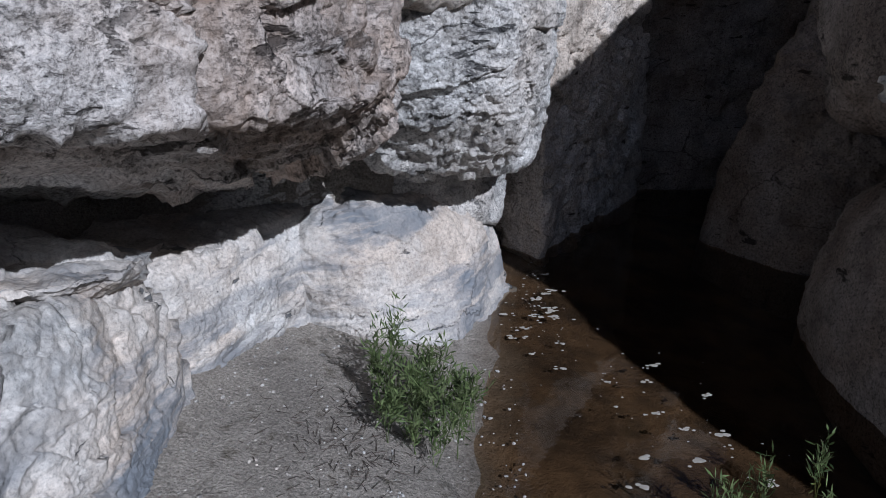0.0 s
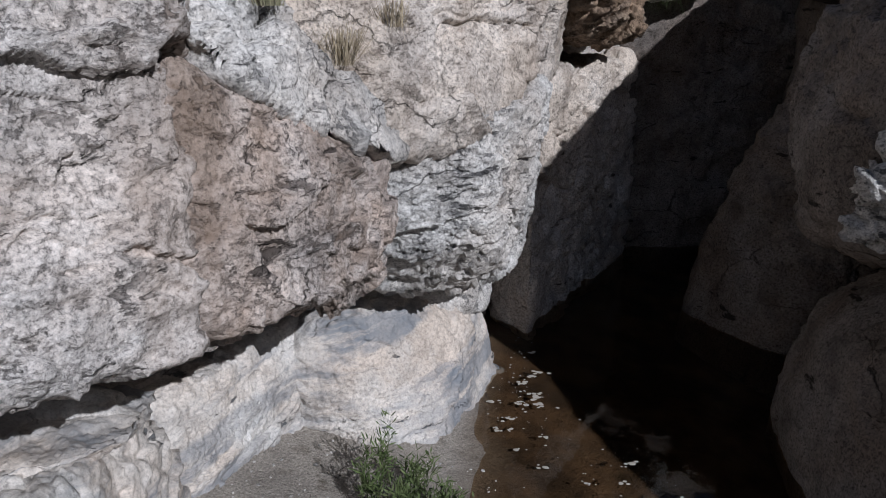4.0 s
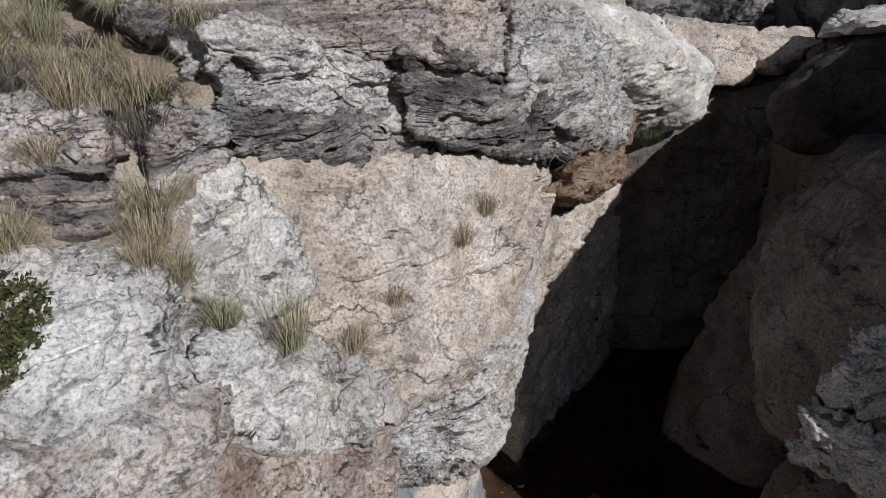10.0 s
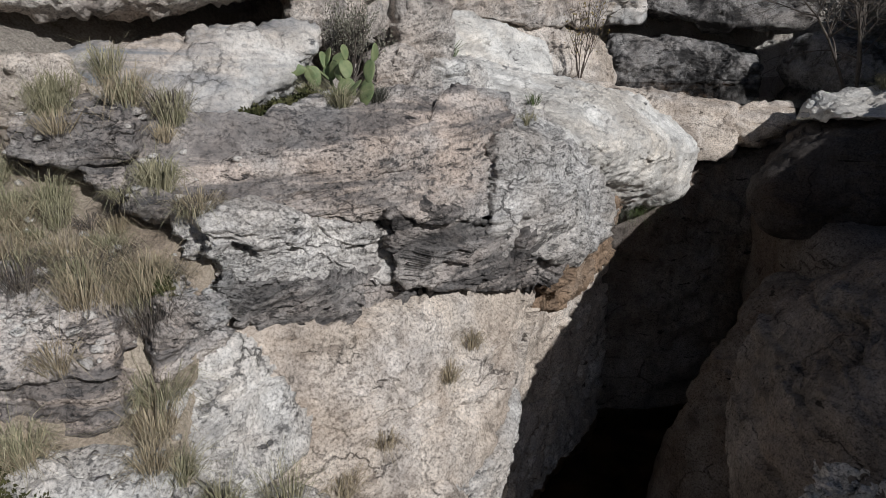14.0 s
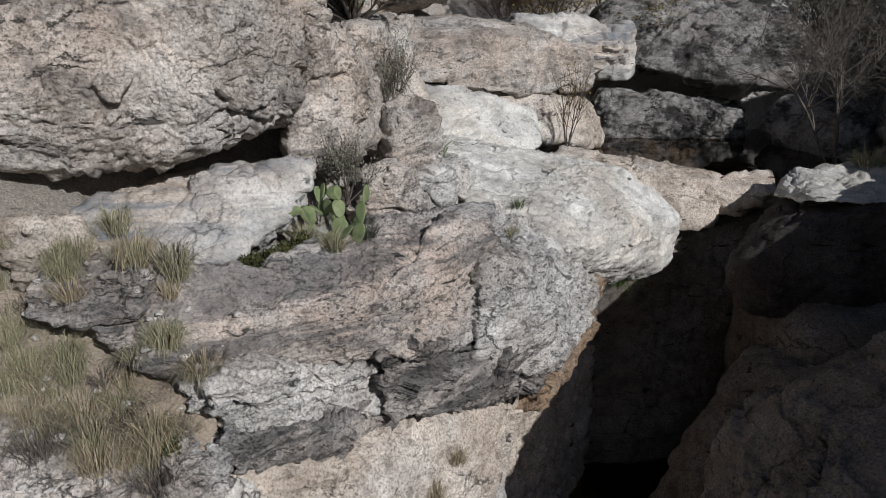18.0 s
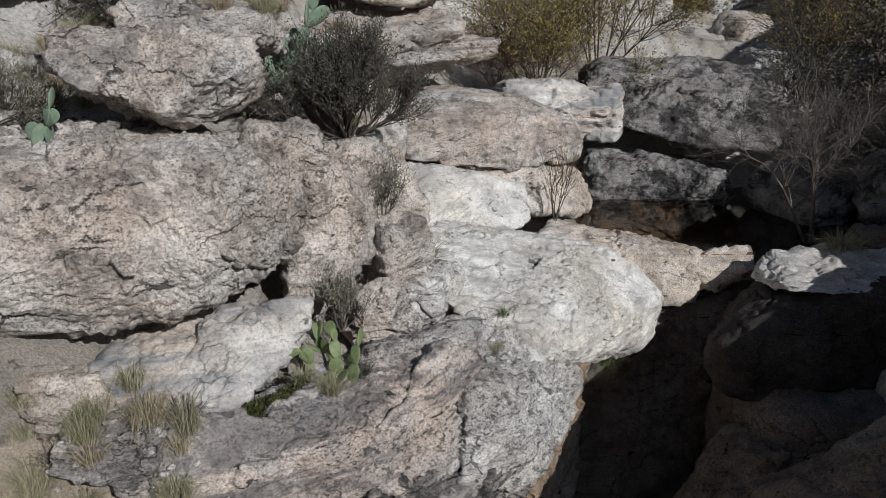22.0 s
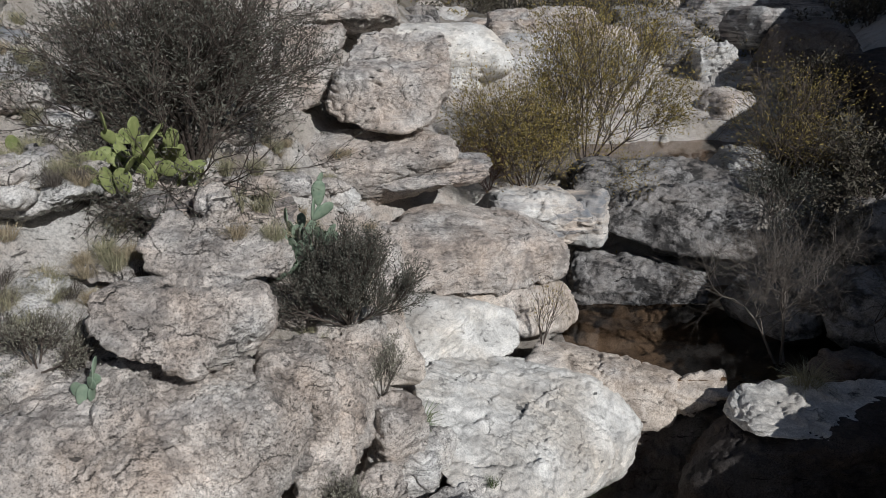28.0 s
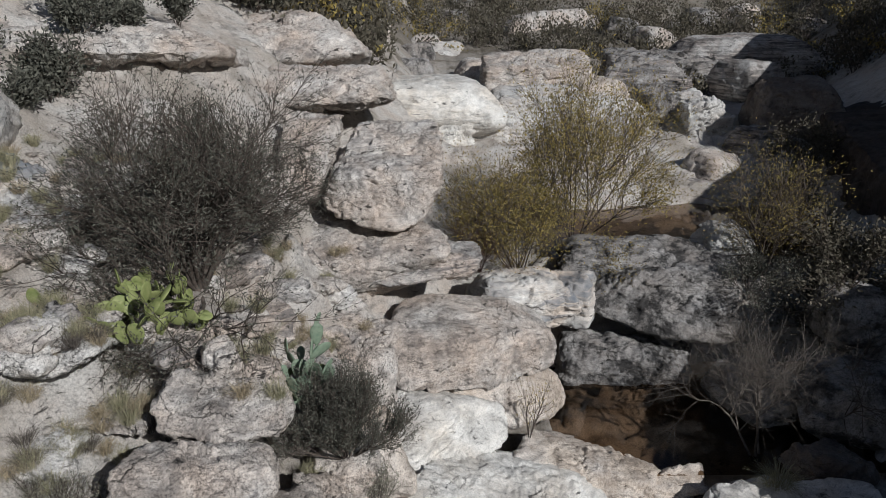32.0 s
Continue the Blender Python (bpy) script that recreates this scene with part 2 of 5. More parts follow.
def soil_material():
    m = Mat("soil and bedrock")
    p = m.place()
    flat = m.mapped(p, (0, 0, 0), (1, 1, 0))
    col = m.mix(m.ramp(m.noise(p, 1.3, 6, 0.6), (0.35, 0.0), (0.65, 1.0)), (0.31, 0.28, 0.245), (0.46, 0.415, 0.36))
    col = m.mix(1.0, col, m.ramp(m.noise(p, 60, 5, 0.7), (0.3, 0.5), (0.7, 1.4)), "MULTIPLY")
    col = m.mix(m.ramp(m.noise(p, 5, 8, 0.7), (0.56, 0.0), (0.68, 0.75)), col, (0.09, 0.075, 0.05))
    stone = m.mix(m.ramp(m.noise(p, 0.9, 7, 0.65), (0.35, 0.0), (0.7, 1.0)), (0.60, 0.58, 0.55), (0.50, 0.43, 0.37))
    stone = m.mix(1.0, stone, m.ramp(m.noise(p, 30, 7, 0.75), (0.3, 0.45), (0.5, 1.0), (0.7, 1.4)), "MULTIPLY")
    stone = m.mix(m.ramp(m.noise(p, 2.1, 12, 0.8), (0.53, 0.0), (0.63, 0.6)), stone, (0.10, 0.095, 0.09))
    slot = m.ramp(m.noise(m.mapped(p, (4, 10, 0), (3.0, 3.0, 9.0)), 1.0, 9, 0.7, 0.8), (0.335, 1.0), (0.40, 0.0))
    stone = m.mix(m.math("MULTIPLY", slot, 0.75), stone, (0.05, 0.045, 0.04))
    north = m.nt.nodes.new("ShaderNodeSeparateXYZ")
    m.put(north.inputs[0], p)
    rocky = m.math("MULTIPLY", m.ramp(m.noise(flat, 0.55, 5, 0.6), (0.38, 0.0), (0.50, 1.0)), m.ramp(m.math("MULTIPLY", north.outputs[1], 0.02), (0.10, 0.0), (0.14, 1.0), (0.6, 1.0), (0.9, 0.25)))
    col = m.mix(m.ramp(m.math("MULTIPLY", north.outputs[1], 0.01), (0.26, 0.0), (0.45, 0.85)), col, (0.10, 0.085, 0.06))
    col = m.mix(rocky, col, stone)
    silt = m.mix(m.ramp(m.noise(p, 1.6, 7, 0.65), (0.4, 0.0), (0.62, 1.0)), (0.055, 0.042, 0.03), (0.17, 0.12, 0.075))
    wet = m.math("MULTIPLY", m.ramp(m.math("ADD", m.math("MULTIPLY", north.outputs[2], 4.0), 0.5), (0.30, 1.0), (0.72, 0.0)), m.ramp(m.math("MULTIPLY", north.outputs[1], 0.1), (0.99, 1.0), (1.0, 0.0)))
    col = m.mix(wet, col, silt)
    h = m.math("ADD", m.noise(p, 9, 10, 0.75), m.math("MULTIPLY", m.noise(p, 70, 3, 0.6), 0.4))
    h = m.math("SUBTRACT", h, m.math("MULTIPLY", slot, 0.4))
    return m.done(col, 0.95, m.bump(h, 1.0, 0.06), 0.15)


SOIL = soil_material()


def water_material(name, tint):
    m = Mat(name)
    p = m.place()
    nrm = m.bump(m.noise(p, 5.0, 3, 0.5), 0.12, 0.02)
    clear = m.node("BsdfTransparent", Color=(*tint, 1))
    gloss = m.node("BsdfGlossy", Color=(1, 1, 1, 1), Roughness=0.03, Normal=nrm)
    fre = m.node("Fresnel", IOR=1.33, Normal=nrm)
    mix = m.node("MixShader", Fac=fre.outputs[0])
    m.nt.links.new(clear.outputs[0], mix.inputs[1])
    m.nt.links.new(gloss.outputs[0], mix.inputs[2])
    m.nt.links.new(mix.outputs[0], m.out.inputs[0])
    return m.mat


WATER = water_material("tea-brown water", (0.62, 0.50, 0.37))
WATER_UP = water_material("brown pool water", (0.24, 0.17, 0.115))


def leaf_material(name, a, b, rough=0.7, scale=9.0):
    m = Mat(name)
    p = m.place()
    col = m.mix(m.ramp(m.noise(p, scale, 5, 0.65), (0.35, 0.0), (0.65, 1.0)), a, b)
    ran = m.nt.nodes.new("ShaderNodeNewGeometry").outputs["Random Per Island"]
    col = m.mix(1.0, col, m.ramp(ran, (0.0, 0.6), (1.0, 1.35)), "MULTIPLY")
    return m.done(col, rough, None, 0.25)


DRY = leaf_material("dry straw grass", (0.44, 0.375, 0.26), (0.28, 0.225, 0.15))
GRASS = leaf_material("half-green grass", (0.24, 0.235, 0.14), (0.38, 0.345, 0.235))
GREEN = leaf_material("fresh green leaves", (0.065, 0.10, 0.03), (0.12, 0.145, 0.06))
OLIVE = leaf_material("grey-green shrub leaves", (0.055, 0.058, 0.046), (0.135, 0.133, 0.108))
GOLD = leaf_material("yellowing willow leaves", (0.32, 0.235, 0.065), (0.165, 0.145, 0.055))
FAR = leaf_material("dull grey-brown scrub", (0.105, 0.092, 0.066), (0.065, 0.06, 0.043))
MOSS = leaf_material("dark green spikemoss", (0.045, 0.055, 0.02), (0.09, 0.085, 0.035))
YUCCA = leaf_material("pale green yucca blades", (0.16, 0.20, 0.12), (0.24, 0.26, 0.16))
PAD = leaf_material("prickly pear skin", (0.10, 0.14, 0.065), (0.18, 0.20, 0.10), 0.6, 14.0)
PAD_YELLOW = leaf_material("yellow-green prickly pear skin", (0.14, 0.17, 0.06), (0.22, 0.24, 0.10), 0.6, 12.0)
PAD_BLUE = leaf_material("bluish prickly pear skin", (0.12, 0.17, 0.12), (0.19, 0.235, 0.17), 0.6, 12.0)
SAGE = leaf_material("pale sage leaves", (0.17, 0.165, 0.125), (0.26, 0.25, 0.20))
TWIG = leaf_material("grey twigs", (0.16, 0.14, 0.12), (0.09, 0.075, 0.065), 0.9)
RUSTY = leaf_material("reddish bare twigs", (0.15, 0.095, 0.075), (0.10, 0.06, 0.05), 0.9)
BARK = leaf_material("dark bark", (0.07, 0.055, 0.045), (0.12, 0.10, 0.085), 0.9)


# ---- noise on arrays ----
def hashed(ix, iy, iz, k):
    h = (ix.astype(np.int64) * 374761393 + iy.astype(np.int64) * 668265263 + iz.astype(np.int64) * 1274126177 + k * 362437) & 0xFFFFFFFF
    h = ((h ^ (h >> 13)) * 1274126177) & 0xFFFFFFFF
    h = ((h ^ (h >> 16)) * 2246822519) & 0xFFFFFFFF
    return ((h ^ (h >> 15)) & 0xFFFFFF) / float(0xFFFFFF)


def value_noise(p, k=0):
    i = np.floor(p).astype(np.int64)
    f = p - i
    u = f * f * f * (f * (f * 6 - 15) + 10)
    out = np.zeros(len(p))
    for dx in (0, 1):
        wx = u[:, 0] if dx else 1 - u[:, 0]
        for dy in (0, 1):
            wy = wx * (u[:, 1] if dy else 1 - u[:, 1])
            for dz in (0, 1):
                out += wy * (u[:, 2] if dz else 1 - u[:, 2]) * hashed(i[:, 0] + dx, i[:, 1] + dy, i[:, 2] + dz, k)
    return out * 2 - 1


def fbm(p, octaves=4, gain=0.5, k=0):
    out, a = np.zeros(len(p)), 1.0
    for o in range(octaves):
        out += a * value_noise(p * 2.03 ** o + 17.3 * o, k + o)
        a *= gain
    return out


def facets(p, k=0):
    """Cells of broken rock: a height for each point's cell, tilted at random, and the distance to the next cell."""
    i = np.floor(p).astype(np.int64)
    f1 = np.full(len(p), 9.0)
    f2 = np.full(len(p), 9.0)
    h = np.zeros(len(p))
    for dx in (-1, 0, 1):
        for dy in (-1, 0, 1):
            for dz in (-1, 0, 1):
                c = i + (dx, dy, dz)
                o = np.stack([hashed(c[:, 0], c[:, 1], c[:, 2], k + j) for j in range(3)], 1)
                d = p - (c + o)
                dist = np.sqrt((d * d).sum(1))
                level = o[:, 0] * 2 - 1 + 1.3 * (d * (o[:, [1, 2, 0]] * 2 - 1)).sum(1)
                near = dist < f1
                f2 = np.where(near, f1, np.minimum(f2, dist))
                h = np.where(near, level, h)
                f1 = np.where(near, dist, f1)
    return h, f2 - f1


# ---- building blocks ----
BALLS = {}


def ball(sub):
    if sub not in BALLS:
        bm = bmesh.new()
        bmesh.ops.create_icosphere(bm, subdivisions=sub, radius=1)
        BALLS[sub] = (np.array([v.co[:] for v in bm.verts]), np.array([[v.index for v in f.verts] for f in bm.faces]))
        bm.free()
    return BALLS[sub]


def mesh_of(name, verts, faces, mats, smooth=True):
    me = bpy.data.meshes.new(name)
    faces = np.asarray(faces)
    n, k = faces.shape
    me.vertices.add(len(verts))
    me.vertices.foreach_set("co", np.asarray(verts, dtype=np.float32).ravel())
    me.loops.add(n * k)
    me.loops.foreach_set("vertex_index", faces.ravel().astype(np.int32))
    me.polygons.add(n)
    me.polygons.foreach_set("loop_start", np.arange(0, n * k, k, dtype=np.int32))
    me.polygons.foreach_set("use_smooth", np.full(n, smooth))
    for mat in mats if isinstance(mats, (list, tuple)) else (mats,):
        me.materials.append(mat)
    me.update(calc_edges=True)
    me.validate()
    return me


def hull_planes(corners):
    bm = bmesh.new()
    for c in corners:
        bm.verts.new(c)
    bmesh.ops.convex_hull(bm, input=bm.verts)
    bm.normal_update()
    mid = sum((Vector(c) for c in corners), Vector()) / len(corners)
    got = []
    for f in bm.faces:
        n, h = f.normal.copy(), f.normal.dot(f.verts[0].co - mid)
        if h < 0:
            n, h = -n, -h
        if not any(n.dot(m) > 0.985 for m, _ in got):
            got.append((n, max(h, 0.02)))
    bm.free()
    return np.array(mid), np.array([n[:] for n, _ in got]), np.array([h for _, h in got])


SEED = [0]
# the side of the canyon rocks that stands open to the gorge gets the finer mesh
OPEN_SIDE = np.array((0.15, -0.85, 0.5))


def rock(name, corners, mat, label, sub=6, sharp=12, lump=0.10, chip=1.0, cell=1.2, flat=1.6, tilt=(0, 12, 0), fine=1.0, ledges=1.0, group="", category="rock"):
    """A weathered block of rock: a rounded body round its corners, broken into joint faces and chips."""
    SEED[0] += 1
    k = SEED[0] * 31
    mid, n, h = hull_planes(corners)
    unit, faces = ball(sub)
    unit = unit + 0.45 * OPEN_SIDE
    unit = unit / np.linalg.norm(unit, axis=1)[:, None]
    ext = np.ptp(np.array(corners), axis=0) / 2
    d = unit * ext
    d /= np.linalg.norm(d, axis=1)[:, None]
    w = np.maximum(d @ n.T, 0) / h
    r = (w ** sharp).sum(1) ** (-1 / sharp)
    nrm = (w ** sharp) @ (n / h[:, None])
    nrm /= np.linalg.norm(nrm, axis=1)[:, None]
    p = mid + d * r[:, None]
    size = float(np.sort(ext)[0] + np.sort(ext)[1])
    rot = np.array(Euler([radians(a) for a in tilt]).to_matrix())
    disp = lump * size * fbm(p * (1.1 / max(size, 0.25)) + k, 3, 0.5, k)
    q = (p @ rot.T) * np.array((1, 1, flat))
    q = q + 0.22 * np.stack([fbm(p * 1.6 + 9 * j, 3, 0.55, k + 3 + j) for j in range(3)], 1)
    a, e = facets(q * cell, k)
    open_joint = np.clip(fbm(p * 0.9, 2, 0.5, k + 19) * 1.6, 0, 1)
    disp += chip * (0.05 * a - 0.055 * open_joint * np.exp(-((e / 0.05) ** 2))) / cell ** 0.5
    a, e = facets(q * cell * 2.7 + 5, k + 7)
    disp += chip * (0.018 * a - 0.010 * open_joint * np.exp(-((e / 0.08) ** 2))) / cell ** 0.5
    if sub > 5:
        a, e = facets(q * cell * 6.5 + 9, k + 13)
        disp += chip * 0.011 * a / cell ** 0.5
    shelf = q[:, 2] * 2.3 + 0.8 * fbm(p * 1.3, 3, 0.5, k + 23)
    disp += ledges * 0.045 * ((shelf % 1.0) - 0.5) * np.clip(0.6 + fbm(p * 0.8, 2, 0.5, k + 29), 0.1, 1.3)
    disp += fine * 0.013 * fbm(p * 9.0, 4, 0.68, k + 11)
    p = p + nrm * disp[:, None]
    base = np.array((mid[0], mid[1], p[:, 2].min()))
    ob = new(name, mesh_of(name, p - base, faces, mat))
    ob.location = base
    return tagged(ob, label, category, group)


def part(name, me, parent, label=""):
    ob = new(name, me)
    ob.parent = parent
    return tagged(ob, label)


# ---- ground ----
def upper_ground(x, y):
    left = np.interp(y, (-6, 2.5, 3, 4, 4.8, 5.5, 6.5, 8, 10, 13, 16, 20, 26), (2.6, 2.7, 2.8, 3.3, 3.8, 4.3, 4.6, 5.5, 5.6, 6.3, 7.4, 8.2, 9.0))
    creek = np.interp(y, (-6, 10, 10.4, 13.6, 14.6, 15.4, 16, 19.5, 20.6, 25, 40, 60, 110, 300, 900), (3.8, 4.0, 4.2, 4.2, 4.9, 5.9, 6.3, 6.3, 7.0, 7.7, 8.5, 11, 26, 70, 160))
    w = np.clip((x + 0.3) / 1.6, 0, 1)
    z = (1 - w) * np.maximum(left, np.where(y > 26, creek, left)) + w * creek
    z = z + np.where(x < 0, 0.8 * np.minimum(-x, 4) + 0.5 * np.maximum(-x - 4, 0), 0)
    xr = np.interp(y, (-6, 10, 14, 25, 60), (6.0, 8.2, 9.2, 15, 30))
    return z + 0.75 * np.maximum(x - xr, 0)


def gorge(x, y):
    """1 inside the gorge, 0 on the banks."""
    xl = np.interp(y, (-8, 2, 3, 3.6, 4.4, 5.2, 7.4, 8.5, 9.4, 10), (-4.2, -3.6, -3.6, -3.6, -3.2, -0.6, 0.3, 0.8, 1.7, 2.8))
    xr = np.interp(y, (-8, 4, 6, 7.5, 9, 10), (6.2, 6.0, 6.0, 6.0, 6.2, 6.6))
    a = np.clip((x - xl) / 0.25, 0, 1) * np.clip((xr - x) / 0.25, 0, 1) * np.clip((10.45 - y) / 0.2, 0, 1)
    return a * a * (3 - 2 * a)


def ground_height(x, y):
    shore = x - 0.10 * (y - 3.2) - 0.22
    bed = np.clip(np.where(shore > 0, -0.01 - 0.16 * shore, -0.01 - 0.30 * shore), -0.6, 0.75)
    g = gorge(x, y)
    return g * bed + (1 - g) * upper_ground(x, y)


def spread(lo, a, b, hi, step):
    mid = list(np.arange(a, b, step))
    up, s = [], step
    while mid[-1] + sum(up[-1:]) < hi and len(up) < 70:
        s *= 1.16
        mid.append(mid[-1] + s)
    s = step
    while mid[0] > lo:
        s *= 1.16
        mid.insert(0, mid[0] - s)
    return np.array(mid)


def build_ground():
    xs, ys = spread(-700, -7, 12, 700, 0.1), spread(-300, -3, 24, 900, 0.1)
    gx, gy = np.meshgrid(xs, ys)
    x, y = gx.ravel(), gy.ravel()
    z = ground_height(x, y)
    p = np.stack([x, y, z], 1)
    z = z + 0.05 * fbm(p * 1.7, 4, 0.55, 901) * np.where(gorge(x, y) > 0.5, 0.4, 1.5)
    # bedrock breaks through the soil above the fall
    bare = np.clip(3.0 * fbm(np.stack([x, y, 0 * x], 1) * 0.55 + 3, 3, 0.5, 911) + 0.7, 0, 1) * np.clip((y - 5) / 2, 0, 1) * (1 - gorge(x, y)) * np.clip((70 - y) / 30, 0, 1)
    near = (np.abs(x) < 40) & (y < 80) & (y > 4)
    lift = np.zeros(len(x))
    a, _ = facets(p[near] * (0.55, 0.75, 1.4), 917)
    b, _ = facets(p[near] * (1.9, 2.2, 4.0), 919)
    lift[near] = 0.16 * a + 0.08 * b
    z = z + bare * (0.1 + lift)
    far = np.clip((y - 30) / 60, 0, 1)
    z = z + far * 3.0 * fbm(p * 0.06, 4, 0.5, 905)
    nx, ny = len(xs), len(ys)
    idx = np.arange(nx * ny).reshape(ny, nx)
    faces = np.stack([idx[:-1, :-1], idx[:-1, 1:], idx[1:, 1:], idx[1:, :-1]], -1).reshape(-1, 4)
    ob = new("ground", mesh_of("ground", np.stack([x, y, z], 1), faces, SOIL))
    tagged(ob, "gravelly tan sand and soil of the canyon and its slopes", "ground", kind="structure")


build_ground()


def water_sheet(name, x0, x1, y0, y1, z, mat, label):
    me = mesh_of(name, [(x0, y0, z), (x1, y0, z), (x1, y1, z), (x0, y1, z)], [(0, 1, 2, 3)], mat, False)
    ob = tagged(new(name, me), label, "water", kind="structure")
    ob.visible_shadow = False


def soil_patch(name, x0, x1, y0, y1, height, floor, label):
    """A body of soil filling the space between rocks, with a sloping top."""
    n, m = int((x1 - x0) / 0.05), int((y1 - y0) / 0.05)
    gx, gy = np.meshgrid(np.linspace(x0, x1, n), np.linspace(y0, y1, m))
    x, y = gx.ravel(), gy.ravel()
    z = height(x, y)
    z = z + 0.05 * fbm(np.stack([x, y, z], 1) * 2.6, 4, 0.6, 931)
    edge = (x < x0 + 1e-6) | (x > x1 - 1e-6) | (y < y0 + 1e-6) | (y > y1 - 1e-6)
    z = np.where(edge, floor, z)
    idx = np.arange(n * m).reshape(m, n)
    faces = np.stack([idx[:-1, :-1], idx[:-1, 1:], idx[1:, 1:], idx[1:, :-1]], -1).reshape(-1, 4)
    tagged(new(name, mesh_of(name, np.stack([x, y, z], 1), faces, SAND)), label, "ground", kind="structure")


def slope_height(x, y):
    return 4.24 + 1.0 * (np.minimum(y, 4.0) - 3.36) + 0.42 * np.maximum(y - 4.0, 0) - 0.12 * np.clip((y - 3.4) * 2, 0, 1) - 0.22 * (x + 1.53) - 0.5 * np.maximum(x + 1.1, 0)


soil_patch("ground_slope", -4.6, -1.12, 2.85, 5.4, slope_height, 2.6, "tan gritty soil with dry grass between cliff blocks")
water_sheet("water_gorge", -1.6, 6.2, -3.0, 10.6, 0.0, WATER, "still tea-brown water with foam in the shaded gorge")
water_sheet("water_pool", 2.9, 9.5, 10.2, 14.5, 4.65, WATER_UP, "still brown pool above the waterfall lip")
water_sheet("water_far_pool", 3.4, 12.0, 15.7, 20.4, 6.72, WATER_UP, "small brown pool behind the dark boulder")

# ---- left cliff ----

rock("cliff_block", [(-2.2, 0.9, 2.52), (-1.26, 2.02, 2.34), (-1.03, 2.27, 2.36), (-0.82, 2.5, 2.22), (-2.6, 3.6, 1.6), (-1.78, 4.1, 1.42), (-1.1, 4.3, 1.42), (-2.3, 0.9, 3.7), (-1.32, 2.02, 3.7), (-0.78, 2.64, 3.4), (-1.2, 3.3, 3.8), (-2.6, 2.6, 3.9), (-1.06, 2.24, 2.9), (-1.04, 2.24, 3.2)], PINKGREY, "overhanging brown and grey gneiss cliff block above a ledge", 7, 20, 0.02, group="cliff blocks")
rock("cliff_block", [(-0.95, 2.46, 2.2), (-0.64, 2.72, 2.1), (-0.42, 2.93, 2.15), (-0.2, 3.45, 2.13), (-0.14, 3.85, 2.3), (-0.92, 2.5, 3.3), (-0.56, 2.98, 2.98), (-0.28, 3.5, 2.62), (-0.17, 3.8, 2.5), (-1.1, 4.4, 1.42), (-0.5, 4.5, 1.6), (-1.4, 3.6, 3.5), (-0.3, 4.4, 2.5), (-0.56, 2.82, 2.45)], PINK, "rust-stained wedge of cliff with an overhanging tip", 7, 20, 0.03, group="cliff blocks")
rock("shoulder_rock", [(-1.75, 2.25, 3.55), (-1.45, 2.3, 3.98), (-1.05, 2.62, 3.9), (-0.95, 2.6, 3.55), (-1.3, 2.15, 3.5), (-1.3, 3.1, 4.1), (-1.9, 3.0, 4.1), (-1.0, 3.2, 3.5), (-1.9, 2.8, 3.5)], GREY, "rounded pale grey shoulder of rock on the cliff", 6, 9, 0.06, group="cliff blocks")
rock("cliff_block", [(-1.0, 2.66, 3.6), (-0.82, 2.68, 3.28), (-0.5, 3.08, 2.92), (-0.14, 3.92, 2.58), (-0.18, 4.02, 2.72), (-0.46, 3.8, 3.1), (-0.62, 3.2, 3.2), (-0.95, 3.06, 3.72), (-1.1, 3.6, 3.7), (-0.5, 4.3, 2.6), (-1.0, 3.4, 3.0)], GREY, "pale slanting slab with a pointed overhanging end", 6, 18, 0.03, group="cliff blocks")
rock("cliff_block", [(-1.35, 3.42, 4.3), (-0.95, 3.9, 4.28), (-0.62, 3.8, 3.5), (-0.85, 3.35, 3.5), (-1.1, 3.2, 3.8), (-1.6, 4.4, 4.2), (-0.6, 4.6, 3.4), (-1.5, 3.5, 3.4)], GREY, "pale upper slab wedged below the banded slab", 6, 14, 0.04, group="cliff blocks")
rock("cliff_block", [(-1.3, 3.7, 4.45), (-1.15, 3.5, 3.5), (-0.2, 4.28, 4.15), (0.46, 4.98, 4.1), (0.9, 5.35, 3.95), (-0.7, 3.62, 2.6), (-0.1, 4.08, 2.5), (0.1, 4.2, 2.75), (0.44, 4.42, 2.7), (0.82, 5.15, 2.7), (1.3, 7.2, 4.1), (1.1, 7.2, 2.7), (-0.8, 6.0, 3.0), (-0.8, 6.0, 4.2)], TAN, "pinkish cracked cliff wall under the banded slab", 7, 18, 0.02, 0.8, group="cliff blocks")
rock("cliff_block", [(-0.28, 3.98, 2.95), (0.1, 4.17, 2.9), (0.46, 4.38, 2.85), (0.86, 5.1, 2.85), (-0.3, 4.15, 1.9), (0.42, 4.32, 1.88), (0.64, 4.95, 1.7), (-0.6, 4.6, 1.5), (0.05, 4.6, 1.40), (0.62, 5.05, 1.4), (0.5, 5.6, 1.3), (0.95, 6.8, 2.8), (0.9, 6.6, 1.3), (-0.6, 6.2, 1.4), (-0.6, 6.0, 2.8)], GREY, "blue-grey cliff block with a rounded underside over the bench", 7, 16, 0.03, group="cliff blocks")
rock("shoulder_rock", [(0.56, 5.0, 4.36), (0.56, 5.0, 4.76), (0.62, 5.25, 5.22), (0.9, 5.28, 4.2), (1.2, 5.46, 4.1), (1.26, 5.56, 4.74), (1.05, 5.7, 5.08), (1.85, 7.6, 4.45), (1.8, 7.85, 3.45), (2.7, 9.1, 3.4), (2.2, 8.6, 4.3), (1.0, 7.2, 5.1), (0.3, 6.6, 5.1), (0.3, 7.5, 3.6)], GRANULAR, "pale granular block at the cliff's end with an orange flank", 7, 20, 0.03, group="cliff blocks")
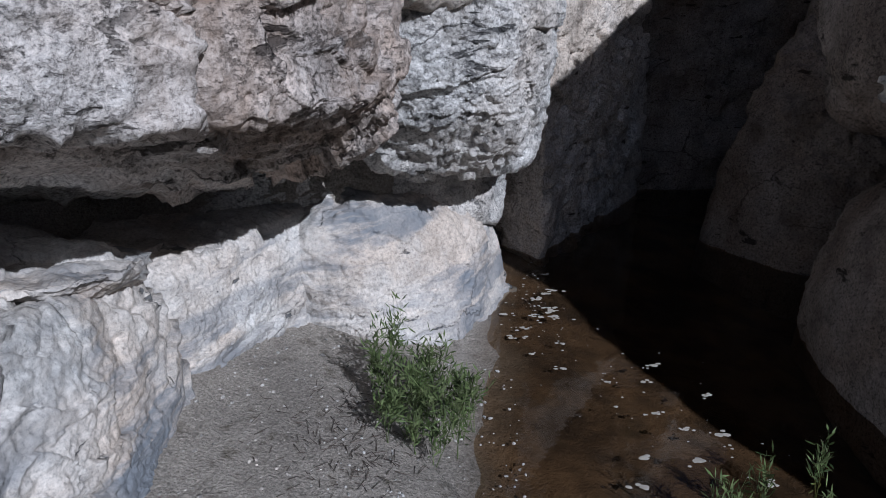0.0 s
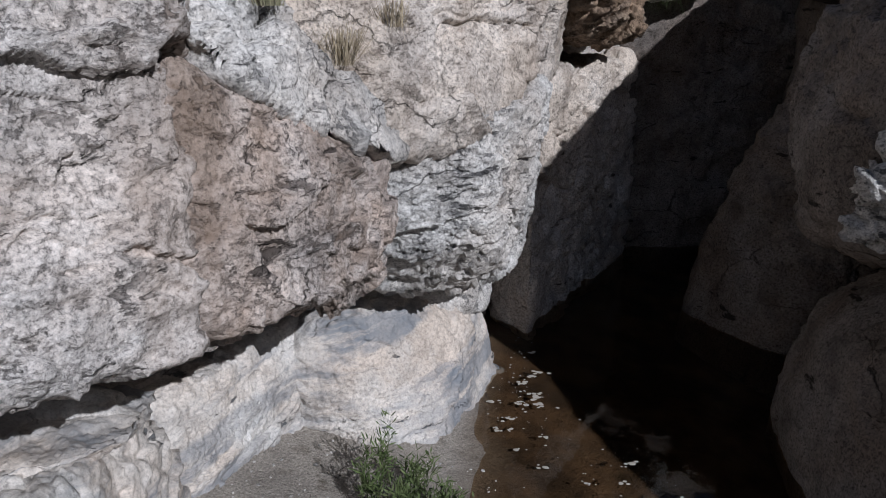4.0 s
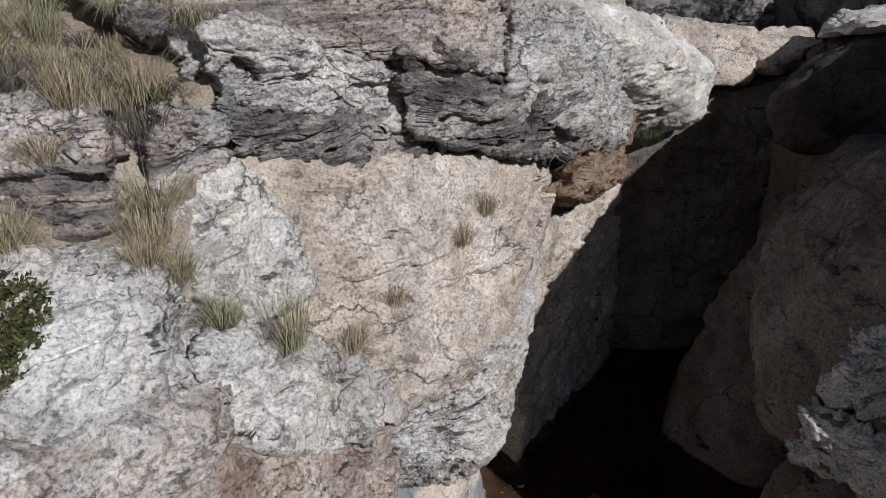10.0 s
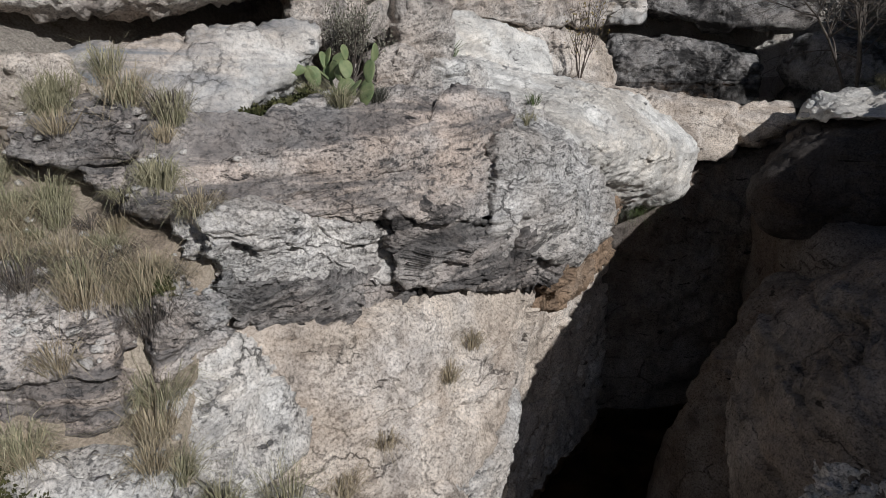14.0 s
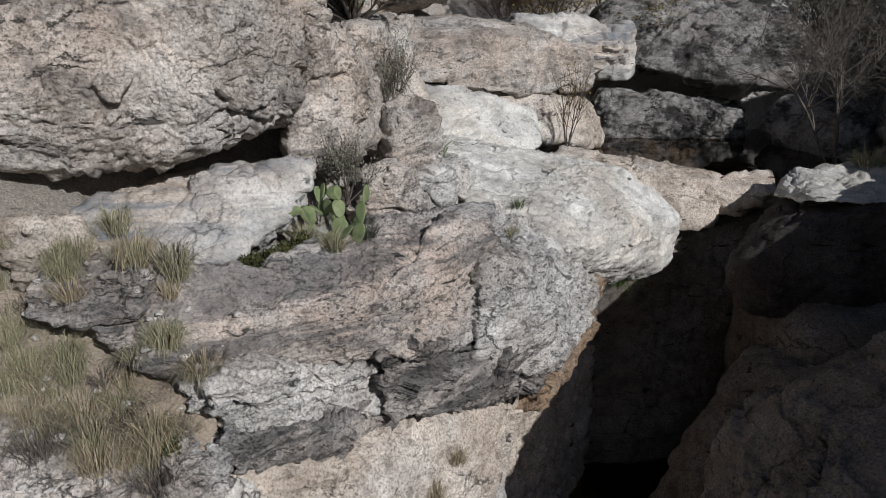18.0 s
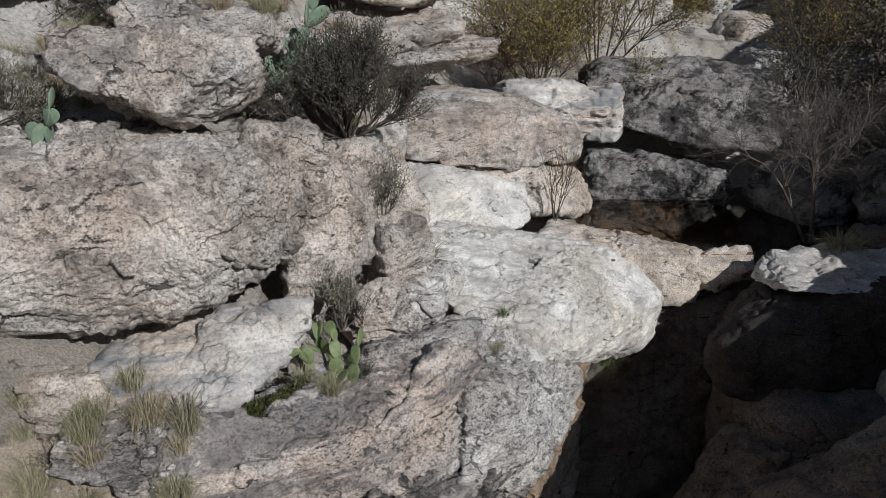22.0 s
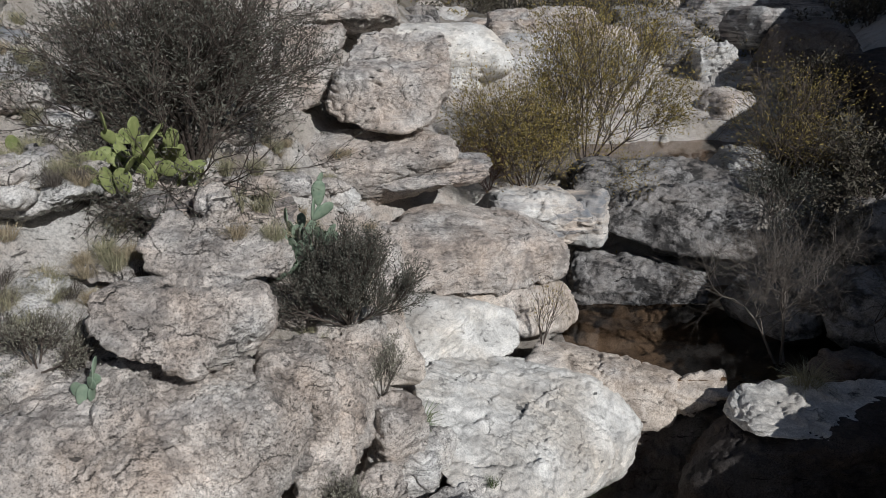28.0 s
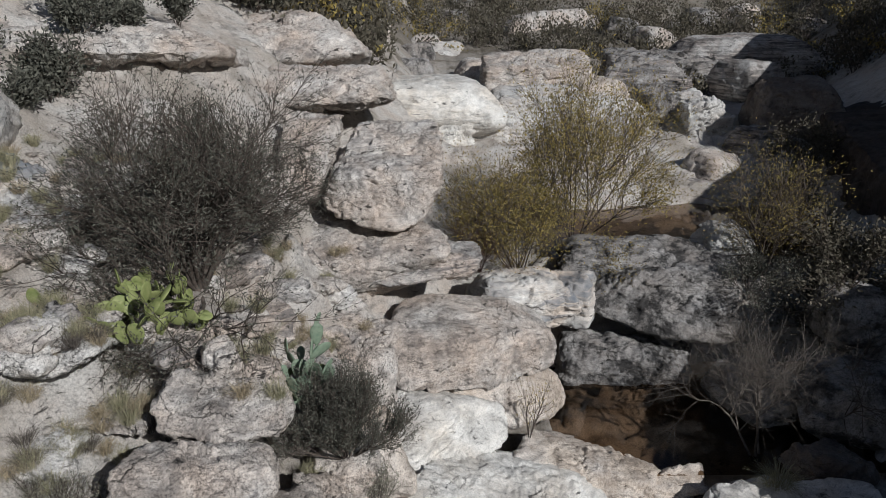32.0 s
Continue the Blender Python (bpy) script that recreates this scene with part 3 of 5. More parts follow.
rock("banded_slab", [(-1.42, 4.02, 4.92), (-0.85, 4.17, 4.9), (-0.3, 4.4, 4.79), (0.1, 4.6, 4.68), (0.5, 4.97, 4.6), (-1.5, 4.0, 5.0), (-2.2, 4.2, 5.35), (-0.8, 5.1, 5.55), (0.3, 5.45, 5.45), (0.75, 5.6, 5.25), (-2.0, 5.6, 4.8), (0.9, 6.4, 4.5), (0.89, 6.7, 5.39), (-0.09, 5.8, 5.46), (0.55, 5.1, 4.8), (-0.11, 4.66, 5.3), (-1.9, 4.05, 5.05)], BAND, "grey and pinkish banded gneiss slab sloping to a broken edge", 7, 20, 0.025, chip=0.9, flat=2.6, ledges=0.8, group="cliff blocks")
rock("pale_layer", [(-1.16, 3.86, 4.96), (-1.1, 3.87, 4.6), (-0.72, 4.12, 4.92), (-0.7, 4.13, 4.46), (-0.12, 4.56, 4.68), (-0.12, 4.57, 4.28), (-1.0, 4.8, 4.9), (0.2, 5.2, 4.6), (-1.0, 4.8, 4.4), (0.2, 5.2, 4.2), (-1.35, 4.1, 4.9), (-1.3, 4.2, 4.5)], GRANULAR, "pale granular layer under the banded slab", 7, 18, 0.02, 1.3, 1.8, 2.4, group="cliff blocks")
rock("slope_slab", [(-1.45, 3.16, 4.38), (-2.2, 3.05, 4.34), (-3.2, 2.95, 4.4), (-1.62, 3.66, 4.72), (-2.3, 3.65, 4.8), (-3.3, 3.6, 4.92), (-1.5, 3.2, 4.05), (-3.2, 3.0, 4.05), (-1.6, 3.95, 4.4), (-3.3, 3.95, 4.6), (-1.5, 3.4, 4.58)], BAND, "dark-banded slab half buried in the grassy slope", 7, 14, 0.03, 1.0, 1.2, 3.0, group="slope slabs")
rock("slope_slab", [(-1.3, 3.5, 4.62), (-1.02, 3.74, 4.5), (-1.06, 3.7, 4.25), (-1.34, 3.4, 4.2), (-1.5, 3.8, 4.7), (-1.1, 4.0, 4.6), (-1.4, 4.0, 4.2)], BAND, "thin-layered grey rock between grass and the dark layer", 6, 14, 0.03, 1.0, 2.0, 3.0, group="slope slabs")
rock("rock_bench", [(-1.3, 4.75, 0.95), (-1.19, 4.66, 1.0), (-1.0, 4.72, 0.15), (-0.67, 4.88, 1.2), (0.0, 5.2, 0.78), (0.3, 5.6, 0.82), (0.6, 6.35, 0.5), (0.2, 4.93, 0.25), (0.2, 4.95, -0.4), (-0.38, 4.57, 0.1), (-0.4, 4.5, -0.4), (-1.0, 4.7, -0.4), (0.7, 6.35, -0.4), (-1.2, 6.2, 1.3), (0.1, 6.6, 1.0), (-1.6, 5.5, 1.2), (-0.36, 4.72, 0.45)], WHITE, "smooth water-polished white bench of rock along the pool", 7, 14, 0.03, 0.45, group="bench rocks")
rock("rock_bench", [(-1.44, 3.5, 0.42), (-1.42, 3.5, -0.1), (-1.58, 3.72, 1.13), (-1.35, 4.2, 1.05), (-1.19, 4.69, 1.03), (-0.93, 4.78, 0.2), (-0.92, 4.78, -0.1), (-0.9, 5.2, 1.1), (-2.4, 3.7, 1.2), (-2.4, 3.6, 0.0), (-2.4, 5.2, 1.2), (-1.2, 5.3, 0.0), (-1.2, 4.1, 0.35)], WHITE, "smooth pale end of the bench curving round the sand", 7, 14, 0.03, 0.4, group="bench rocks")
rock("shore_rock", [(0.1, 5.3, -0.3), (0.2, 5.35, 0.1), (0.72, 6.15, 0.07), (0.8, 6.3, -0.3), (0.2, 6.3, 0.2), (0.0, 6.2, -0.3)], WHITE, "low white rock shelf at the water's edge", 5, 10, 0.05, 0.4, group="bench rocks")
rock("ledge", [(-3.0, 2.2, 1.55), (-1.95, 2.5, 1.47), (-1.6, 2.75, 1.44), (-1.42, 3.05, 1.41), (-1.5, 3.45, 1.32), (-1.62, 3.72, 1.24), (-2.2, 3.6, 1.38), (-3.0, 3.4, 1.5), (-1.65, 3.6, 1.1), (-1.5, 3.05, 1.3), (-1.65, 2.8, 1.3), (-2.8, 2.4, 1.2), (-2.8, 3.6, 1.1)], WHITE, "flat pale ledge lying under the overhang", 6, 14, 0.02, 0.4, group="bench rocks")
rock("bank_rock", [(-1.62, 3.65, 1.12), (-1.47, 3.6, 0.6), (-1.43, 3.5, 0.3), (-1.41, 3.1, 0.15), (-1.38, 2.6, 0.1), (-1.36, 2.0, 0.1), (-1.36, 1.5, 0.1), (-1.62, 2.95, 1.36), (-1.68, 2.4, 1.5), (-1.7, 1.6, 1.5), (-1.5, 2.9, 0.95), (-1.46, 2.2, 0.9), (-3.0, 1.2, 1.6), (-3.0, 4.0, 1.1), (-3.0, 1.2, -0.3), (-3.0, 4.0, -0.3), (-1.42, 3.5, -0.3), (-1.3, 1.4, -0.3)], WHITE, "grey and tan rock bank rising from the sand", 7, 14, 0.03, 0.4, group="bench rocks")

rock("recess_wall", [(-3.4, 4.6, 0.8), (-1.6, 4.75, 0.8), (-0.4, 5.25, 0.8), (0.35, 5.75, 0.7), (0.6, 6.3, 0.6), (-3.4, 4.7, 1.9), (-1.4, 4.9, 1.8), (-0.4, 5.35, 1.7), (0.35, 5.9, 1.6), (0.6, 6.8, 1.6), (-3.4, 7, 1.9), (-3.4, 7, 0.6), (0.6, 7.4, 0.6)], GREY, "layered grey wall in the shadowed recess above the bench", 6, 18, 0.02, 0.6, flat=3.0, group="cliff blocks")

rock("dark_layer", [(-1.12, 3.82, 4.62), (-1.08, 3.82, 4.38), (-0.92, 3.95, 4.2), (-0.64, 4.15, 4.08), (-0.2, 4.48, 3.98), (-0.12, 4.53, 4.3), (-0.66, 4.12, 4.52), (-0.8, 4.9, 4.5), (-0.8, 4.9, 4.1), (0.1, 5.0, 4.3), (0.1, 5.0, 4.0)], DARKBAND, "black layered rock along the banded slab's foot", 7, 18, 0.02, 1.3, 1.6, 3.0, group="cliff blocks")
rock("dark_layer", [(-0.16, 4.5, 4.78), (0.3, 4.82, 4.72), (0.54, 4.99, 4.64), (-0.12, 4.52, 4.3), (0.28, 4.84, 4.12), (0.56, 5.02, 4.08), (1.02, 5.36, 3.84), (1.2, 5.46, 4.12), (0.9, 5.24, 4.26), (1.4, 6.0, 3.95), (1.32, 6.0, 4.3), (0.1, 5.4, 4.6), (0.1, 5.4, 4.1)], DARKBAND, "black overhanging layer under the grey-green end block", 7, 18, 0.02, 1.3, 1.8, 2.6, group="cliff blocks")
rock("orange_block", [(1.22, 5.6, 3.7), (1.25, 5.6, 4.2), (1.3, 6.2, 3.4), (1.78, 7.3, 4.36), (2.05, 7.9, 4.2), (1.5, 7.2, 3.02), (1.9, 7.9, 2.98), (2.4, 8.75, 2.92), (2.55, 8.8, 3.7), (0.6, 6.0, 3.5), (0.9, 7.0, 3.1), (0.8, 7.0, 4.4), (1.6, 9.5, 3.0), (1.6, 9.5, 4.0)], ORANGE, "orange-stained flank of the cliff above the cave", 7, 22, 0.02, 1.0, group="cliff blocks")

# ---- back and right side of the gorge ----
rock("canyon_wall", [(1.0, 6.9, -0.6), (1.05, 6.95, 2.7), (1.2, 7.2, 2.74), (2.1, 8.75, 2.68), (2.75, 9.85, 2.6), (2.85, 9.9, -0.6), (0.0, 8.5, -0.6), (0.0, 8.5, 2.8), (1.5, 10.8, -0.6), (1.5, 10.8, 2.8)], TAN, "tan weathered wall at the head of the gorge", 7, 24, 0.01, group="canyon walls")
# back wall in shadow; the brown colour carries part of that shadow
rock("canyon_wall", [(2.5, 9.9, -0.6), (2.6, 9.8, 3.6), (4.0, 10.3, 3.9), (6.0, 10.2, 4.3), (6.2, 10.0, -0.6), (2.5, 11.5, -0.6), (2.5, 11.5, 3.9), (6.5, 11.5, 4.2), (6.5, 11.5, -0.6)], SHADE, "wall behind the thin waterfall, its shadow in the colour", 6, 16, 0.03, group="canyon walls")
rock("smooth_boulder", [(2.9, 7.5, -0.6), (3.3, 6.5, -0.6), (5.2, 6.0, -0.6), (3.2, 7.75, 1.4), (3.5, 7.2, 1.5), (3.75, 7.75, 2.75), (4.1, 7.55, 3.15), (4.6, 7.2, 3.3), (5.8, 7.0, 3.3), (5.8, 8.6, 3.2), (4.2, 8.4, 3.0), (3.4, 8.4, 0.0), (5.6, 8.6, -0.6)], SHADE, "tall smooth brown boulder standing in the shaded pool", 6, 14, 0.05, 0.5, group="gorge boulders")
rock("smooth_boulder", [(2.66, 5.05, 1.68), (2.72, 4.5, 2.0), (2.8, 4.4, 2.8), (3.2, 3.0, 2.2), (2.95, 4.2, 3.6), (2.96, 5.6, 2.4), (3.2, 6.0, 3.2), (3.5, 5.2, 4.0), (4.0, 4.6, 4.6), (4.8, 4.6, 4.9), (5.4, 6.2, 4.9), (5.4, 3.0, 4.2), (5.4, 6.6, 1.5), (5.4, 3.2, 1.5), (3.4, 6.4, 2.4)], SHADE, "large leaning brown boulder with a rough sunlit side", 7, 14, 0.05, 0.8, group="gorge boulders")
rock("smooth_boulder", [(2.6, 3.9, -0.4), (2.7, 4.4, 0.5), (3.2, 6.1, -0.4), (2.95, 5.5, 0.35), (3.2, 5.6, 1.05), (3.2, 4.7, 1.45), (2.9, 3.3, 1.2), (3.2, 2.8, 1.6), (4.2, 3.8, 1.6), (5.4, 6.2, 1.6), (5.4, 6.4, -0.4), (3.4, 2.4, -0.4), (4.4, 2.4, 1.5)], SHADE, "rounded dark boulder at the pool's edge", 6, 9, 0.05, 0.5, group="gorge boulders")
# two pale rocks added for the sun patches on the brown boulder
rock("sun_patch_rock", [(2.6, 4.25, 1.95), (2.56, 4.2, 2.35), (2.64, 4.15, 2.48), (3.2, 3.6, 1.9), (3.2, 3.5, 2.45), (3.3, 4.6, 1.9), (3.3, 4.6, 2.5), (2.9, 4.5, 2.45)], GREY, "rough rock added as a sun patch on the leaning boulder", 6, 14, 0.04, 1.8, 2.4, group="gorge boulders")
rock("sun_patch_rock", [(2.7, 4.2, 2.54), (2.64, 4.15, 2.7), (2.76, 4.15, 2.98), (3.4, 3.5, 2.55), (3.4, 3.5, 3.15), (3.5, 4.7, 2.5), (3.4, 4.6, 3.2)], GREY, "rough rock added as a sun patch on the leaning boulder", 6, 14, 0.04, 1.8, 2.4, group="gorge boulders")
# faces lie in the wall's shadow; the near-black colour paints that in
rock("ledge_block", [(3.95, 8.2, 4.1), (4.2, 8.0, 3.5), (4.75, 8.7, 4.6), (5.0, 8.3, 4.75), (7.8, 7.9, 4.8), (7.8, 9.9, 4.8), (5.2, 9.7, 4.6), (7.8, 7.6, 3.4), (4.6, 9.8, 3.4), (7.8, 10.0, 3.4)], SHADEWALL, "block beside the waterfall, shade in its colour, with a bleached top", 6, 14, 0.04, 0.7, group="gorge boulders")
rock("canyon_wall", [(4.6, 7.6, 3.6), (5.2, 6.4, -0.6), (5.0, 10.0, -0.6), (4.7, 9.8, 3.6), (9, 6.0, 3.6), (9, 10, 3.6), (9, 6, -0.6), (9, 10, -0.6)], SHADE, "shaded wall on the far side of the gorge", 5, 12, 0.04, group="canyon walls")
# two blockers out of view, their edges fitted to the gorge's shadow line
rock("canyon_wall", [(5.4, 0.62, -0.6), (5.4, 0.62, 4.8), (5.4, 0.62, 6.6), (5.4, 1.08, 6.54), (5.4, 3.0, 6.04), (5.4, 4.3, 5.74), (5.4, 5.9, 5.48), (5.8, 6.6, 5.7), (6.2, 6.9, 6.1), (9.5, 7.2, 6.8), (10, 0.45, 7.0), (10, 0.45, -0.6), (10, 7.5, -0.6), (5.8, 6.0, -0.6)], SHADE, "unseen high wall shaped to shade the gorge", 6, 40, 0.0, 0.5, group="canyon walls")
rock("canyon_wall", [(5.4, -0.72, -0.6), (5.4, -0.66, 3.3), (5.4, -0.39, 4.25), (5.4, 0.0, 4.55), (5.4, 0.6, 4.65), (10, -0.7, 4.8), (10, 0.9, 4.8), (5.5, 0.9, -0.6), (10, -0.7, -0.6), (10, 0.9, -0.6)], SHADE, "unseen lower wall shoulder shaped to shade the gorge", 5, 30, 0.0, 0.5, group="canyon walls")
# two more out-of-view blockers, added to keep sun off the creek bank
rock("canyon_wall", [(10.2, 2.0, 3.0), (10.4, 9.6, 4.0), (10.4, 9.0, 9.8), (10.4, 3.0, 10.5), (17, 10.5, 11.0), (17, 2, 11.0), (17, 10.5, 3), (17, 2, 3)], SHADEWALL, "unseen high wall added to shade the creek bank", 5, 14, 0.04, group="canyon walls")
rock("canyon_wall", [(12.8, 8.0, 4.0), (13.4, 15.6, 5.0), (13.4, 15.0, 10.2), (12.8, 9.0, 11.0), (14.3, 11.8, 13.5), (20, 16, 16), (20, 8, 16), (20, 16, 5), (20, 8, 5)], SHADEWALL, "unseen high wall added to shade the bank farther back", 5, 18, 0.02, group="canyon walls")
rock("canyon_wall", [(11.4, 15.6, 5.0), (11.4, 15.6, 8.4), (13.6, 22.0, 9.2), (15.6, 26.5, 8.9), (15.6, 26.5, 6.0), (13.4, 22.0, 6.0), (20.0, 15.6, 9.5), (20.0, 15.6, 5.0), (22.0, 26.5, 9.5), (22.0, 26.5, 6.0)], SHADEWALL, "black shaded wall along the far creek bank", 6, 14, 0.04, 1.2, group="canyon walls")
# out-of-view blocker added to shade the rocks of the far bank
rock("canyon_wall", [(16.0, 16.0, 5.0), (16.0, 16.0, 14.5), (16.9, 16.8, 14.0), (22.5, 28.0, 7.0), (22.5, 28.0, 17.5), (30.0, 14.0, 17.0), (30.0, 30.0, 18.0), (30.0, 14.0, 5.0), (30.0, 30.0, 6.0)], SHADEWALL, "unseen tall wall added to shade the far creek bank", 5, 20, 0.02, group="canyon walls")
rock("bleached_rock", [(4.75, 8.95, 4.7), (4.95, 8.35, 4.82), (6.4, 8.2, 4.84), (7.9, 8.2, 4.86), (7.9, 9.6, 4.98), (6.2, 9.7, 4.98), (5.2, 9.6, 4.92), (5.0, 9.6, 4.6), (7.9, 9.8, 4.6), (7.9, 8.0, 4.7)], BLEACHED, "bleached white rock top catching the sun", 6, 16, 0.05, 0.8, group="gorge boulders")

# ---- above the fall ----
rock("apron_rock", [(0.75, 6.9, 5.0), (1.22, 6.1, 4.98), (1.74, 7.35, 4.42), (1.9, 7.75, 4.3), (2.35, 8.5, 3.78), (2.75, 9.1, 3.4), (3.65, 9.5, 3.5), (3.9, 9.75, 4.2), (3.2, 10.2, 4.8), (2.4, 10.9, 4.75), (0.9, 10.6, 5.2), (0.1, 9.0, 5.6), (0.2, 7.4, 5.4), (2.4, 10.5, 3.3), (0.2, 9.0, 4.0), (1.3, 7.2, 4.2)], BLEACHED, "bleached white rock apron beside the waterfall", 7, 26, 0.02, 0.8, 1.2, group="stream rocks")
rock("lip_rock", [(1.9, 10.35, 4.85), (2.86, 10.3, 4.8), (3.3, 10.1, 4.78), (4.35, 9.95, 4.74), (4.7, 10.4, 4.72), (3.9, 11.0, 4.6), (3.3, 11.7, 4.58), (2.5, 11.5, 4.8), (2.2, 10.9, 4.98), (3.75, 9.65, 3.9), (4.5, 9.75, 4.0), (2.0, 10.4, 4.0), (2.4, 11.6, 4.2), (4.6, 10.5, 4.0)], TAN, "tan rock shore sloping into the pool at the fall", 6, 16, 0.02, 0.7, group="stream rocks")
rock("lip_rock", [(4.2, 9.9, 4.5), (4.5, 9.8, 4.1), (5.4, 9.85, 4.55), (5.4, 10.4, 4.74), (4.4, 10.4, 4.74), (4.4, 10.5, 4.1), (5.2, 10.6, 4.0)], TAN, "brown rock lip of the pool at the fall", 5, 7, 0.05, 0.7, group="stream rocks")
rock("stream_rock", [(0.3, 9.4, 5.2), (0.9, 9.9, 5.1), (1.6, 10.4, 4.9), (2.1, 10.9, 5.0), (1.9, 11.3, 5.45), (1.0, 10.8, 5.75), (0.2, 10.3, 5.85), (-0.4, 10.5, 5.8), (0.0, 11.4, 5.8), (1.4, 11.6, 5.2)], BLEACHED, "smooth cream and tan stream rock", 6, 9, 0.05, 0.6, group="stream rocks")
rock("stream_rock", [(1.0, 11.1, 5.2), (2.4, 11.3, 5.0), (3.3, 12.3, 4.6), (3.45, 12.8, 4.75), (3.1, 12.6, 5.45), (1.9, 11.6, 5.7), (0.6, 11.4, 5.8), (1.0, 12.6, 5.5), (2.8, 13.4, 5.0)], TAN, "tan lower layer of the stepped stream rock", 6, 10, 0.05, 0.7, group="stream rocks")
rock("stream_slab", [(0.0, 10.6, 5.9), (0.9, 11.0, 5.75), (1.7, 11.6, 5.7), (3.1, 12.2, 5.6), (-0.2, 11.2, 6.65), (1.4, 11.5, 6.65), (2.9, 12.1, 6.25), (3.25, 13.0, 6.0), (0.0, 13.0, 6.9), (2.6, 14.0, 6.5), (-0.45, 11.3, 6.5), (-0.4, 11.0, 5.8), (0.2, 13.6, 6.0), (3.35, 12.6, 6.1), (3.0, 14.0, 5.6)], BOULDER, "long pale rounded slab across the stream", 6, 10, 0.05, 0.8, group="stream rocks")
rock("pool_rock", [(3.4, 13.4, 4.5), (3.6, 13.2, 5.1), (6.2, 13.2, 4.5), (6.3, 13.2, 5.0), (5.0, 13.4, 5.35), (3.6, 14.4, 5.5), (6.6, 14.6, 5.2), (6.6, 14.8, 4.4), (3.4, 14.8, 4.4)], VARNISH_SHADE, "black-stained pale rock along the pool's back edge", 6, 10, 0.06, group="stream rocks")
rock("dark_boulder", [(3.6, 14.4, 6.0), (4.3, 14.0, 5.8), (5.8, 13.4, 5.7), (6.9, 13.2, 5.6), (4.4, 15.4, 6.5), (5.2, 14.3, 6.9), (6.2, 14.0, 7.05), (7.6, 13.8, 6.8), (7.8, 15.5, 6.9), (5.0, 16.0, 6.6), (5.0, 16.0, 5.6), (7.8, 15.8, 5.6)], VARNISH_SHADE, "big boulder coated with black varnish above the pool", 6, 10, 0.06, 1.2, group="stream rocks")
rock("lens_rock", [(-2.3, 4.6, 5.7), (-2.24, 4.56, 5.42), (-1.6, 4.66, 5.38), (-1.15, 4.8, 5.4), (-0.66, 5.5, 5.82), (-0.72, 5.72, 5.99), (-1.3, 5.1, 5.88), (-2.1, 5.5, 5.86), (-0.9, 6.3, 5.5), (-2.2, 6.0, 5.3)], WHITE, "pale lens-shaped rock bearing the giant boulder", 6, 16, 0.02, 0.8, group="boulders")
rock("giant_boulder", [(-3.6, 4.5, 6.08), (-2.3, 4.6, 5.96), (-1.5, 5.0, 5.98), (-0.85, 5.6, 6.12), (-3.8, 4.2, 6.7), (-2.4, 4.42, 6.6), (-1.3, 4.9, 6.55), (-0.62, 5.62, 6.5), (-3.4, 4.8, 7.35), (-1.8, 5.0, 7.42), (-0.95, 5.35, 7.2), (-0.6, 5.75, 6.95), (-0.75, 6.4, 7.2), (-2.2, 5.7, 7.62), (-3.4, 6.5, 7.4), (-1.0, 7.2, 6.9), (-3.2, 6.5, 6.2), (-1.0, 6.8, 6.1)], BOULDER, "giant rounded granite boulder with a rough pitted face", 7, 9, 0.03, 1.2, 2.2, 1.2, group="boulders")
rock("boulder", [(-1.05, 5.9, 5.75), (-0.5, 6.15, 5.7), (-0.25, 7.3, 5.8), (-0.3, 7.2, 6.5), (-0.42, 6.9, 6.62), (-0.55, 6.1, 6.5), (-0.75, 6.0, 7.0), (-0.9, 6.2, 7.12), (-0.6, 7.6, 6.85), (-1.3, 7.4, 7.0), (-1.2, 7.2, 5.8)], BOULDER, "grey boulder leaning on the giant boulder", 6, 12, 0.04, group="boulders")


def boulder(x, y, z, w, d, h, turn, mat, label, name="boulder", sub=5, sharp=13, lump=0.05, chip=0.9, cell=1.6, lean=0.0, group="slope boulders"):
    """A boulder of that width, depth and height whose foot's middle is at x, y, z; its corners are worn at random."""
    rnd = random.Random(int(x * 71 + y * 131 + z * 17))
    c, s = math.cos(radians(turn)), math.sin(radians(turn))
    corners = []
    for i, (u, v, k) in enumerate([(a, b, e) for e in (0.0, 0.45, 1.0) for a in (-1, 1) for b in (-1, 1)]):
        grow = (0.82, 1.06, 0.74)[i // 4] * rnd.uniform(0.84, 1.1)
        px, py = u * w / 2 * grow, v * d / 2 * grow + lean * k * h
        corners.append((x + c * px - s * py, y + s * px + c * py, z + h * k + (rnd.uniform(-0.14, 0.14) * h if k else 0)))
    return rock(name, corners, mat, label, sub, sharp, lump, chip, cell, group=group, tilt=(rnd.uniform(-10, 10), rnd.uniform(4, 20), 0))


# ---- boulders of the left slope ----
boulder(-3.3, 5.9, 7.0, 0.7, 0.6, 0.5, 65, BOULDER, "small rock at the giant boulder's shoulder")
boulder(-5.9, 8.2, 8.9, 1.4, 1.6, 1.4, 10, GREY, "pale rock on the slope")
boulder(-4.3, 10.9, 8.9, 1.8, 1.5, 1.3, 5, BOULDER, "rock behind the big shrub")
boulder(-6.8, 11.0, 10.2, 1.8, 1.6, 1.0, 15, GREY, "pale rock at the slope's top")
boulder(-0.2, 6.4, 5.15, 0.62, 0.6, 0.55, 20, BOULDER, "small pale rock behind the prickly pear", sub=6)
boulder(0.13, 7.35, 5.0, 0.95, 0.95, 0.6, -15, GREY, "smooth grey-green rock below the yucca", sub=6)
boulder(-2.42, 4.8, 5.3, 0.7, 0.6, 0.5, 5, TAN, "orange-tan block beside the lens-shaped rock")
